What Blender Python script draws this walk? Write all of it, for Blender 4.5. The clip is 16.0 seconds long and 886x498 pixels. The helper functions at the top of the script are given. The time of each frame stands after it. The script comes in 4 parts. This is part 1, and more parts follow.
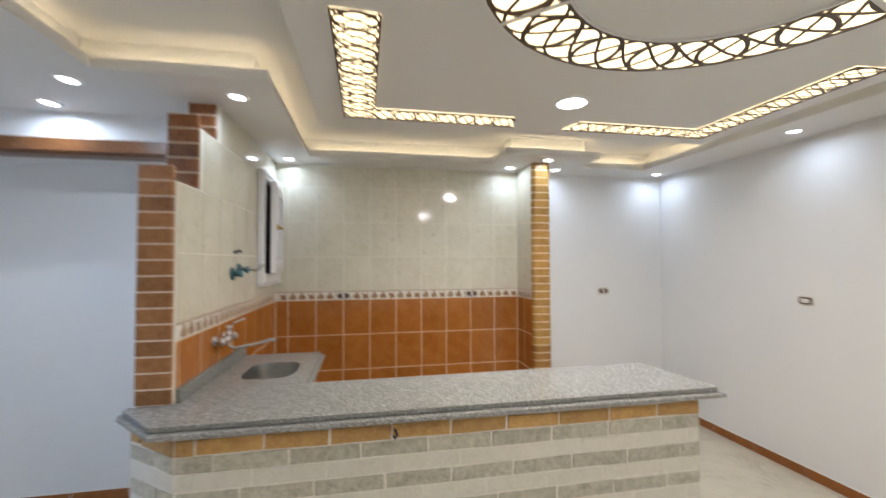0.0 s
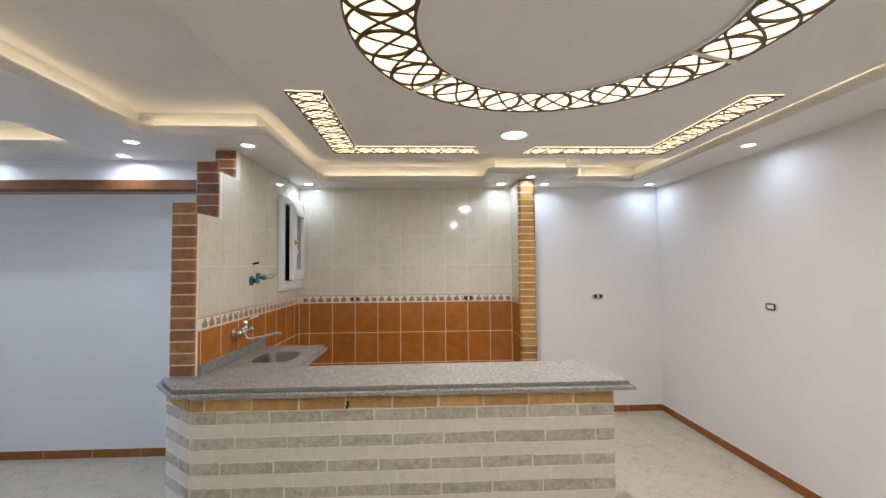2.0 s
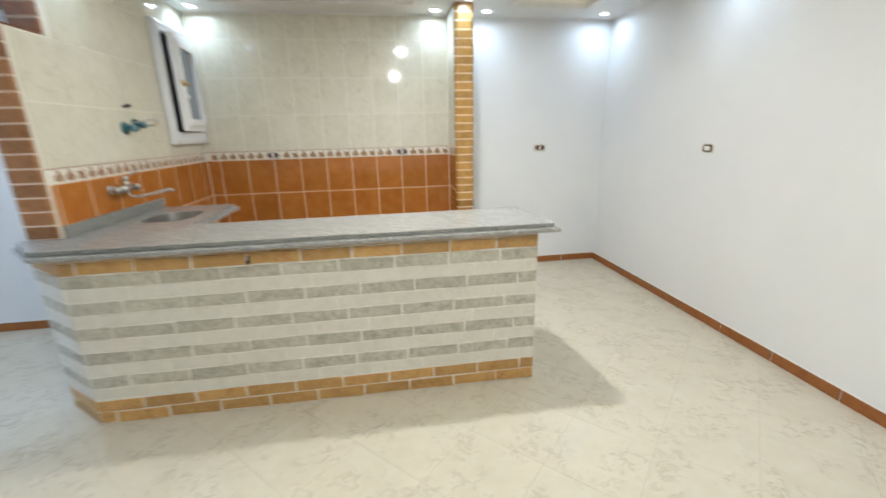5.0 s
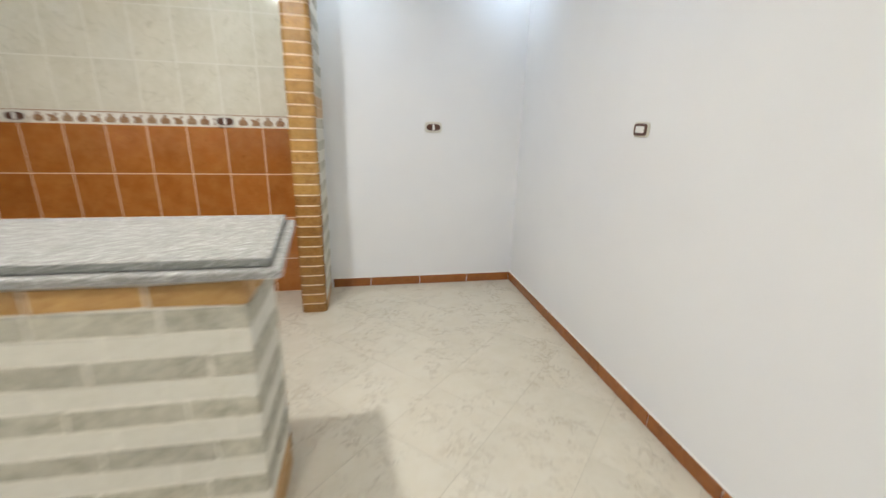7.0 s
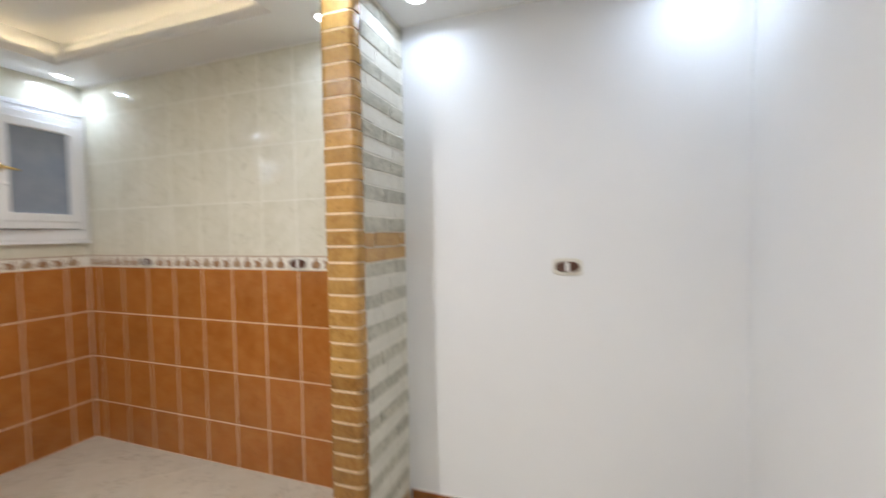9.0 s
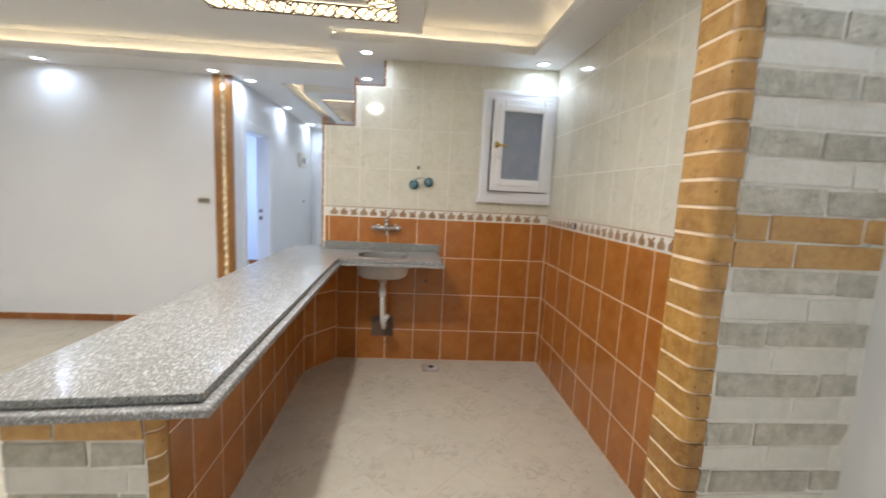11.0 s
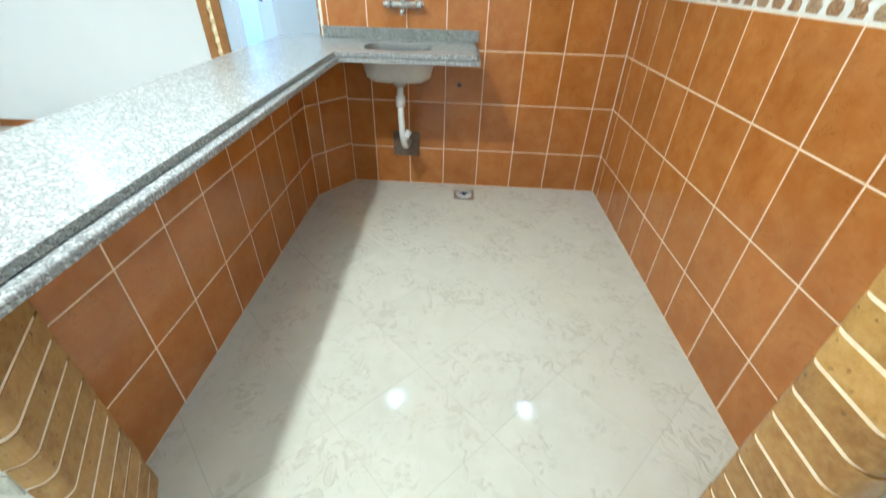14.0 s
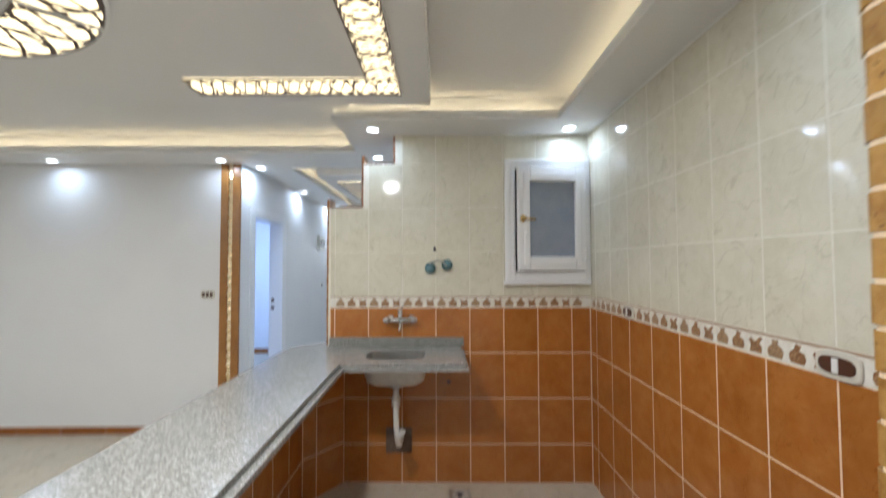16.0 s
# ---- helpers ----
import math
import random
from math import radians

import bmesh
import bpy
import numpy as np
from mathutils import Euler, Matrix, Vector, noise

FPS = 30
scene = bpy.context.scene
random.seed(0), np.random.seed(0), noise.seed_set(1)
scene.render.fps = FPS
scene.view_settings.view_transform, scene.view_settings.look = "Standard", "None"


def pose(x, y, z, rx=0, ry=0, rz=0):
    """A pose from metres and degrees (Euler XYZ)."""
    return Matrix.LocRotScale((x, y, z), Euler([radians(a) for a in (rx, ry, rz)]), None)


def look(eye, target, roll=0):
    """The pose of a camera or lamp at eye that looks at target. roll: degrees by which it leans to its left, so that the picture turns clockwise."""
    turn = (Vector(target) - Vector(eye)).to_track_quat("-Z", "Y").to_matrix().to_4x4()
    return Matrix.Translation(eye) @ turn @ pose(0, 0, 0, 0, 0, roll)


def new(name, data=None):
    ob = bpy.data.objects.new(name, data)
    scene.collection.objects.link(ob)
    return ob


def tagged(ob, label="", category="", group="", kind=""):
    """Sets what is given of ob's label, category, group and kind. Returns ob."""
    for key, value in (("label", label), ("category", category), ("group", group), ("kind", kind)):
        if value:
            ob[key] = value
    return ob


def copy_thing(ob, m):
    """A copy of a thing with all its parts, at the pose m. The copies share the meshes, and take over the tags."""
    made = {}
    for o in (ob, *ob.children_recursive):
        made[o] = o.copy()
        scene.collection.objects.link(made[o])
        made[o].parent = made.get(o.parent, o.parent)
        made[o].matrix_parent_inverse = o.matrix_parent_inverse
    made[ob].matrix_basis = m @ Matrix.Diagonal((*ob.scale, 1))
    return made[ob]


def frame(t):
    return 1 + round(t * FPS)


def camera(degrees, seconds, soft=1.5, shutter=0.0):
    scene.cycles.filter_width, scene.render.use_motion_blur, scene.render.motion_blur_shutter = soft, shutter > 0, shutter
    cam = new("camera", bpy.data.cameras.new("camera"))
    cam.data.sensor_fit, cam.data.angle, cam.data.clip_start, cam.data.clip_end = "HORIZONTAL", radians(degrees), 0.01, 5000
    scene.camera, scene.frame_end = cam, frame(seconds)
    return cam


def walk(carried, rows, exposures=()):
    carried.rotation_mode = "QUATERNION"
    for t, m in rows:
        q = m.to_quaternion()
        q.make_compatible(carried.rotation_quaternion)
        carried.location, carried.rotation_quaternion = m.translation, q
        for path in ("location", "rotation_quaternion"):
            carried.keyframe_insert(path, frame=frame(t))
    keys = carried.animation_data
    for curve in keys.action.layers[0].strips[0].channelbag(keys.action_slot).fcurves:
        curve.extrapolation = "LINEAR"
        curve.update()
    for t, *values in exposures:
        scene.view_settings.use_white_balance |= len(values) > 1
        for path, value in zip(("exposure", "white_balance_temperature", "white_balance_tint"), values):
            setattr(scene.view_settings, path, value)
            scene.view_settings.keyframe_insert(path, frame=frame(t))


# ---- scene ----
cam = camera(94.8, 16.0, shutter=0.9)
PATH = [
    (0, (0.071, 0.115, 1.653), (0.447, 2.079, 1.71), -0.2),
    (0.5, (0.192, -0.059, 1.643), (0.379, 1.928, 1.784), -0.6),
    (1, (0.322, -0.253, 1.67), (0.525, 1.732, 1.795), -0.6),
    (1.5, (0.522, -0.376, 1.675), (0.555, 1.619, 1.816), 0.2),
    (2, (0.663, -0.454, 1.681), (0.746, 1.542, 1.764), -0.5),
    (2.5, (0.701, -0.477, 1.693), (0.738, 1.521, 1.773), -1.0),
    (3, (0.715, -0.481, 1.677), (0.743, 1.517, 1.769), -1.3),
    (3.2, (0.732, -0.476, 1.667), (0.746, 1.523, 1.734), -1.2),
    (5.3, (1.011, -0.063, 1.491), (1.38, 1.816, 0.914), -0.8),
    (5.5, (1.117, 0.033, 1.501), (1.561, 1.911, 0.976), -0.5),
    (6, (1.394, 0.259, 1.468), (2.008, 2.112, 1.031), -0.0),
    (6.5, (1.798, 0.503, 1.425), (2.226, 2.385, 0.901), 0.6),
    (7, (2.092, 0.88, 1.332), (2.463, 2.757, 0.752), 1.6),
    (7.5, (2.357, 1.234, 1.326), (2.665, 3.107, 0.697), -0.4),
    (8, (2.579, 1.545, 1.364), (2.635, 3.484, 0.878), 0.5),
    (8.5, (2.664, 1.868, 1.409), (2.382, 3.838, 1.211), 0.3),
    (9, (2.723, 2.177, 1.487), (2.063, 4.063, 1.407), -0.9),
    (9.5, (2.842, 2.465, 1.512), (1.588, 4.023, 1.537), -0.2),
    (9.8, (2.875, 2.6, 1.522), (1.311, 3.845, 1.584), 0.2),
    (10, (2.855, 2.736, 1.494), (1.167, 3.807, 1.543), 0.8),
    (10.2, (2.827, 2.779, 1.494), (1.01, 3.613, 1.471), 1.6),
    (12.3, (2.6, 3.184, 1.533), (0.654, 3.022, 1.1), 1.0),
    (12.5, (2.527, 3.157, 1.517), (0.607, 3.021, 0.973), 0.8),
    (13, (2.297, 3.058, 1.452), (0.577, 3.003, 0.433), 0.2),
    (13.5, (2.177, 3.077, 1.387), (0.583, 3.034, 0.179), 1.0),
    (14, (2.123, 3.114, 1.373), (0.474, 3.061, 0.242), 1.6),
    (14.5, (2.127, 3.109, 1.444), (0.346, 3.043, 0.535), 1.2),
    (15, (2.15, 3.084, 1.52), (0.221, 3.071, 0.995), 1.7),
    (15.5, (2.191, 3.072, 1.6), (0.203, 3.051, 1.375), 1.0),
    (16, (2.276, 3.035, 1.606), (0.277, 3.051, 1.679), -0.2),
]
EXPOSURES = [(0, 0.48, 6700, 12), (1, 0.39, 6800, 15), (3.2, 0.41, 6800, 15), (5.3, 0.86, 6350, 5), (7, 0.78, 6500, 9), (9, 0.78, 6600, 12), (10.2, 0.75, 6650, 12),
             (12.3, 0.95, 6450, 9), (13, 1.25, 6250, 3), (13.7, 1.53, 5600, -4), (14.5, 1.47, 5500, -7), (15, 1.15, 5850, 0), (15.5, 1.03, 5850, 1), (16, 0.58, 6300, 9)]
walk(cam, [(t, look(eye, target, roll)) for t, eye, target, roll in PATH], EXPOSURES)

# ---- world and lights ----
world = bpy.data.worlds.new("world")
scene.world = world
world.use_nodes = True
world.node_tree.nodes["Background"].inputs[0].default_value = (0.02, 0.025, 0.04, 1)
world.node_tree.nodes["Background"].inputs[1].default_value = 0.3

COOL, BLUISH = (0.97, 0.965, 0.96), (0.62, 0.78, 1.0)
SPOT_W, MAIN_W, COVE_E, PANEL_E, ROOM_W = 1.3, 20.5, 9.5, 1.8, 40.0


def lamp(name, m, power, color, size, spread=180):
    data = bpy.data.lights.new(name, "AREA")
    data.shape, data.size, data.energy, data.color, data.spread = "DISK", size, power, color, radians(spread)
    ob = new(name, data)
    ob.matrix_world = m
    return ob


# ---- materials ----
def mat(name, color, rough=0.5, metal=0.0, noise=None, bump=None, spots=None, rand=0.0, coat=0.0, emit=None, spec=0.5, veins=None):
    """noise: list of (scale, other colour, amount, detail); bump: list of (scale, strength, distance); spots: (scale, colour, threshold)."""
    m = bpy.data.materials.new(name)
    m.use_nodes = True
    nt = m.node_tree
    n, l = nt.nodes, nt.links
    b = n["Principled BSDF"]
    b.inputs["Roughness"].default_value = rough
    b.inputs["Metallic"].default_value = metal
    b.inputs["Specular IOR Level"].default_value = spec
    b.inputs["Coat Weight"].default_value = coat
    b.inputs["Coat Roughness"].default_value = 0.08
    geo = n.new("ShaderNodeNewGeometry")
    last = None
    rgb = n.new("ShaderNodeRGB")
    rgb.outputs[0].default_value = (*color, 1)
    last = rgb.outputs[0]
    info = n.new("ShaderNodeObjectInfo")
    shift = n.new("ShaderNodeVectorMath")
    shift.operation = "MULTIPLY_ADD"
    comb = n.new("ShaderNodeCombineXYZ")
    for i in range(3):
        l.new(info.outputs["Random"], comb.inputs[i])
    shift.inputs[1].default_value = (7.3, 5.1, 9.7) if rand else (0, 0, 0)
    l.new(comb.outputs[0], shift.inputs[0])
    l.new(geo.outputs["Position"], shift.inputs[2])
    vec = shift.outputs[0]
    for scale, other, amount, detail in noise or ():
        t = n.new("ShaderNodeTexNoise")
        t.inputs["Scale"].default_value, t.inputs["Detail"].default_value, t.inputs["Roughness"].default_value = scale, detail, 0.6
        l.new(vec, t.inputs["Vector"])
        r = n.new("ShaderNodeMapRange")
        r.inputs[1].default_value, r.inputs[2].default_value, r.inputs[4].default_value = 0.38, 0.66, amount
        l.new(t.outputs[0], r.inputs[0])
        mix = n.new("ShaderNodeMix")
        mix.data_type = "RGBA"
        l.new(r.outputs[0], mix.inputs["Factor"])
        l.new(last, mix.inputs["A"])
        mix.inputs["B"].default_value = (*other, 1)
        last = mix.outputs["Result"]
    for scale, other, low, high in spots or ():
        t = n.new("ShaderNodeTexVoronoi")
        t.inputs["Scale"].default_value = scale
        l.new(vec, t.inputs["Vector"])
        r = n.new("ShaderNodeMapRange")
        r.inputs[1].default_value, r.inputs[2].default_value = low, high
        sep = n.new("ShaderNodeSeparateColor")
        l.new(t.outputs["Color"], sep.inputs[0])
        l.new(sep.outputs[0], r.inputs[0])
        mix = n.new("ShaderNodeMix")
        mix.data_type = "RGBA"
        l.new(r.outputs[0], mix.inputs["Factor"])
        l.new(last, mix.inputs["A"])
        mix.inputs["B"].default_value = (*other, 1)
        last = mix.outputs["Result"]
    for scale, other, amount, width in veins or ():
        t = n.new("ShaderNodeTexNoise")
        t.inputs["Scale"].default_value, t.inputs["Detail"].default_value, t.inputs["Distortion"].default_value = scale, 4, 0.8
        l.new(vec, t.inputs["Vector"])
        sub = n.new("ShaderNodeMath")
        sub.operation = "SUBTRACT"
        sub.inputs[1].default_value = 0.5
        l.new(t.outputs[0], sub.inputs[0])
        ab = n.new("ShaderNodeMath")
        ab.operation = "ABSOLUTE"
        l.new(sub.outputs[0], ab.inputs[0])
        r = n.new("ShaderNodeMapRange")
        r.inputs[2].default_value, r.inputs[3].default_value, r.inputs[4].default_value = width, amount, 0.0
        l.new(ab.outputs[0], r.inputs[0])
        mix = n.new("ShaderNodeMix")
        mix.data_type = "RGBA"
        l.new(r.outputs[0], mix.inputs["Factor"])
        l.new(last, mix.inputs["A"])
        mix.inputs["B"].default_value = (*other, 1)
        last = mix.outputs["Result"]
    if rand:
        hsv = n.new("ShaderNodeHueSaturation")
        r = n.new("ShaderNodeMapRange")
        r.inputs[3].default_value, r.inputs[4].default_value = 1 - rand, 1 + rand
        l.new(info.outputs["Random"], r.inputs[0])
        l.new(r.outputs[0], hsv.inputs["Value"])
        l.new(last, hsv.inputs["Color"])
        last = hsv.outputs[0]
    l.new(last, b.inputs["Base Color"])
    normal = None
    for scale, strength, dist in bump or ():
        t = n.new("ShaderNodeTexNoise")
        t.inputs["Scale"].default_value, t.inputs["Detail"].default_value = scale, 3
        l.new(vec, t.inputs["Vector"])
        bp = n.new("ShaderNodeBump")
        bp.inputs["Strength"].default_value, bp.inputs["Distance"].default_value = strength, dist
        l.new(t.outputs[0], bp.inputs["Height"])
        if normal:
            l.new(normal, bp.inputs["Normal"])
        normal = bp.outputs[0]
    if normal:
        l.new(normal, b.inputs["Normal"])
    if emit:
        b.inputs["Emission Color"].default_value = (*emit[0], 1)
        b.inputs["Emission Strength"].default_value = emit[1]
    return m


M = {}
M["paint"] = mat("white_paint", (0.80, 0.80, 0.80), 0.55, noise=[(1.3, (0.76, 0.76, 0.77), 0.6, 3)], bump=[(180, 0.05, 0.001), (3, 0.05, 0.004)])
M["ceiling"] = mat("ceiling_paint", (0.78, 0.77, 0.75), 0.6, noise=[(0.9, (0.74, 0.73, 0.71), 0.6, 2)], bump=[(120, 0.04, 0.001)])
M["orange_tile"] = mat("terracotta_glazed_tile", (0.43, 0.150, 0.031), 0.14, noise=[(3.2, (0.33, 0.105, 0.02), 0.8, 4), (11, (0.50, 0.215, 0.055), 0.5, 6), (45, (0.33, 0.115, 0.022), 0.25, 4)], veins=[(7, (0.22, 0.07, 0.015), 0.45, 0.006)], bump=[(14, 0.25, 0.005), (60, 0.12, 0.0015)], rand=0.07)
M["cream_tile"] = mat("cream_marbled_tile", (0.70, 0.665, 0.545), 0.08, noise=[(4, (0.63, 0.595, 0.47), 0.8, 6), (17, (0.76, 0.725, 0.62), 0.5, 6)], veins=[(5, (0.50, 0.465, 0.35), 0.55, 0.010), (13, (0.56, 0.52, 0.41), 0.4, 0.012)], bump=[(9, 0.14, 0.004), (45, 0.05, 0.001)], rand=0.02)
M["grout_o"] = mat("peach_grout", (0.86, 0.64, 0.44), 0.8, noise=[(40, (0.76, 0.50, 0.3), 0.5, 3)])
M["grout_c"] = mat("cream_grout", (0.80, 0.775, 0.69), 0.8, noise=[(40, (0.68, 0.64, 0.54), 0.5, 3)])
M["border"] = mat("border_tile", (0.84, 0.81, 0.74), 0.2, noise=[(30, (0.66, 0.6, 0.5), 0.5, 3)])
M["motif"] = mat("brown_motif", (0.20, 0.085, 0.035), 0.3, noise=[(120, (0.52, 0.33, 0.17), 0.8, 4)])
M["motif_lt"] = mat("tan_motif", (0.45, 0.30, 0.17), 0.3, noise=[(120, (0.16, 0.08, 0.04), 0.75, 4)])
M["grey_brick"] = mat("grey_beige_brick", (0.475, 0.45, 0.365), 0.75, noise=[(13, (0.31, 0.29, 0.22), 0.9, 6), (38, (0.62, 0.59, 0.49), 0.7, 6)], bump=[(70, 0.8, 0.006), (18, 0.8, 0.015)], rand=0.1)
M["white_brick"] = mat("pale_brick", (0.70, 0.67, 0.585), 0.75, noise=[(14, (0.61, 0.58, 0.49), 0.7, 5), (50, (0.74, 0.71, 0.63), 0.5, 4)], bump=[(60, 0.5, 0.004), (12, 0.4, 0.008)], rand=0.03)
M["ochre_brick"] = mat("ochre_glazed_brick", (0.52, 0.295, 0.095), 0.35, noise=[(12, (0.37, 0.18, 0.05), 0.85, 5), (50, (0.62, 0.41, 0.17), 0.5, 4)], bump=[(50, 0.4, 0.005)], rand=0.14)
M["amber_brick"] = mat("amber_glazed_brick", (0.42, 0.225, 0.058), 0.25, noise=[(12, (0.27, 0.125, 0.03), 0.85, 6), (40, (0.55, 0.33, 0.11), 0.5, 5)], spots=[(140, (0.2, 0.10, 0.03), 0.985, 0.998)], bump=[(50, 0.4, 0.005), (200, 0.3, 0.002)], rand=0.16)
# amber brick darkened to paint shade into the pier's foot
M["brown_brick"] = mat("tawny_glazed_brick", (0.33, 0.158, 0.038), 0.25, noise=[(12, (0.22, 0.095, 0.022), 0.85, 6), (50, (0.45, 0.25, 0.08), 0.5, 5)], spots=[(140, (0.18, 0.09, 0.028), 0.985, 0.998)], bump=[(50, 0.4, 0.005), (200, 0.3, 0.002)], rand=0.16)
M["red_brick"] = mat("brown_glazed_brick", (0.23, 0.080, 0.027), 0.3, noise=[(11, (0.12, 0.04, 0.014), 0.85, 6), (40, (0.36, 0.16, 0.06), 0.5, 5)], bump=[(50, 0.4, 0.006)], rand=0.3)
# red_brick again, lightened to paint in the downlight on the low stack
M["umber_brick"] = mat("umber_glazed_brick", (0.30, 0.128, 0.042), 0.3, noise=[(11, (0.19, 0.075, 0.022), 0.8, 6), (40, (0.40, 0.20, 0.075), 0.5, 5)], bump=[(50, 0.4, 0.006)], rand=0.25)
M["mortar"] = mat("pale_mortar", (0.82, 0.785, 0.70), 0.9, noise=[(30, (0.62, 0.58, 0.49), 0.6, 4)], bump=[(120, 0.3, 0.003)])
M["mortar_o"] = mat("cream_mortar", (0.88, 0.72, 0.52), 0.85, noise=[(40, (0.74, 0.52, 0.3), 0.6, 4)], bump=[(120, 0.3, 0.002)])
M["mortar_r"] = mat("peach_mortar", (0.76, 0.63, 0.50), 0.85, noise=[(40, (0.5, 0.33, 0.2), 0.6, 4)], bump=[(120, 0.3, 0.002)])
M["granite"] = mat("grey_granite", (0.28, 0.275, 0.262), 0.17, spots=[(260, (0.18, 0.176, 0.168), 0.68, 0.80), (190, (0.47, 0.465, 0.45), 0.74, 0.86)], noise=[(30, (0.33, 0.31, 0.29), 0.3, 4)], bump=[(160, 0.03, 0.001)], spec=0.4)
M["granite_dark"] = mat("rough_granite_edge", (0.25, 0.255, 0.235), 0.6, spots=[(300, (0.11, 0.115, 0.105), 0.6, 0.8), (200, (0.40, 0.40, 0.38), 0.78, 0.92)])
M["skirting"] = mat("brown_skirting_tile", (0.32, 0.115, 0.028), 0.25, noise=[(18, (0.24, 0.075, 0.02), 0.7, 4)], rand=0.08)
M["wood"] = mat("brown_wood", (0.18, 0.068, 0.023), 0.3, noise=[(5, (0.09, 0.032, 0.012), 0.85, 6), (60, (0.30, 0.13, 0.045), 0.4, 3)], bump=[(30, 0.2, 0.003)])
M["wood_lt"] = mat("golden_wood", (0.36, 0.155, 0.038), 0.3, noise=[(5, (0.22, 0.085, 0.02), 0.85, 7), (40, (0.46, 0.22, 0.065), 0.5, 4)])
M["line"] = mat("tan_line_glaze", (0.42, 0.30, 0.20), 0.3)
M["gold"] = mat("gold_mirror_strip", (0.98, 0.82, 0.55), 0.18, 1.0, bump=[(18, 0.6, 0.02)])
M["upvc"] = mat("white_upvc", (0.83, 0.83, 0.84), 0.3)
M["glass_dark"] = mat("frosted_pane", (0.22, 0.25, 0.31), 0.25, noise=[(9, (0.28, 0.31, 0.37), 0.6, 4), (220, (0.34, 0.37, 0.43), 0.5, 2)], bump=[(240, 0.35, 0.001)], spec=0.6)
M["dark"] = mat("night_void", (0.02, 0.02, 0.035), 0.6)
M["chrome"] = mat("chrome", (0.75, 0.75, 0.76), 0.12, 1.0)
M["steel"] = mat("brushed_steel", (0.50, 0.50, 0.48), 0.30, 1.0, noise=[(40, (0.3, 0.3, 0.3), 0.4, 3)])
M["zinc"] = mat("dull_zinc", (0.60, 0.585, 0.545), 0.5, 0.1, noise=[(30, (0.5, 0.48, 0.44), 0.6, 4)])
M["pvc"] = mat("white_pvc", (0.76, 0.76, 0.73), 0.4)
M["teal"] = mat("teal_plastic", (0.03, 0.13, 0.15), 0.4)
M["teal_lt"] = mat("light_teal_plastic", (0.12, 0.26, 0.32), 0.35)
M["brass"] = mat("brass", (0.7, 0.5, 0.2), 0.25, 1.0)
M["brown_plastic"] = mat("dark_brown_plastic", (0.085, 0.032, 0.018), 0.3)
M["white_plastic"] = mat("white_plastic", (0.82, 0.81, 0.78), 0.35)
M["smoked"] = mat("smoked_plastic", (0.16, 0.16, 0.165), 0.25)
M["plate"] = mat("aged_white_plastic", (0.66, 0.63, 0.55), 0.4)
M["lattice"] = mat("dark_brown_lattice", (0.075, 0.042, 0.02), 0.4)
M["diffuser"] = mat("lit_diffuser", (0.8, 0.75, 0.6), 0.6, emit=((1.0, 0.83, 0.52), PANEL_E))
M["led"] = mat("warm_led_strip", (0.8, 0.7, 0.5), 0.6, emit=((1.0, 0.84, 0.56), COVE_E))
M["bulb"] = mat("lit_spot_lens", (0.8, 0.85, 0.9), 0.4, emit=((0.80, 0.90, 1.0), 7.0))
M["room_pane"] = mat("lit_frosted_pane", (0.8, 0.85, 0.9), 0.4, emit=((0.85, 0.93, 1.0), 3.0))
M["hole"] = mat("rough_dark_patch", (0.13, 0.085, 0.06), 0.9, noise=[(30, (0.2, 0.15, 0.11), 0.7, 4)])
M["floor_grout"] = mat("floor_joint", (0.44, 0.395, 0.305), 0.7)


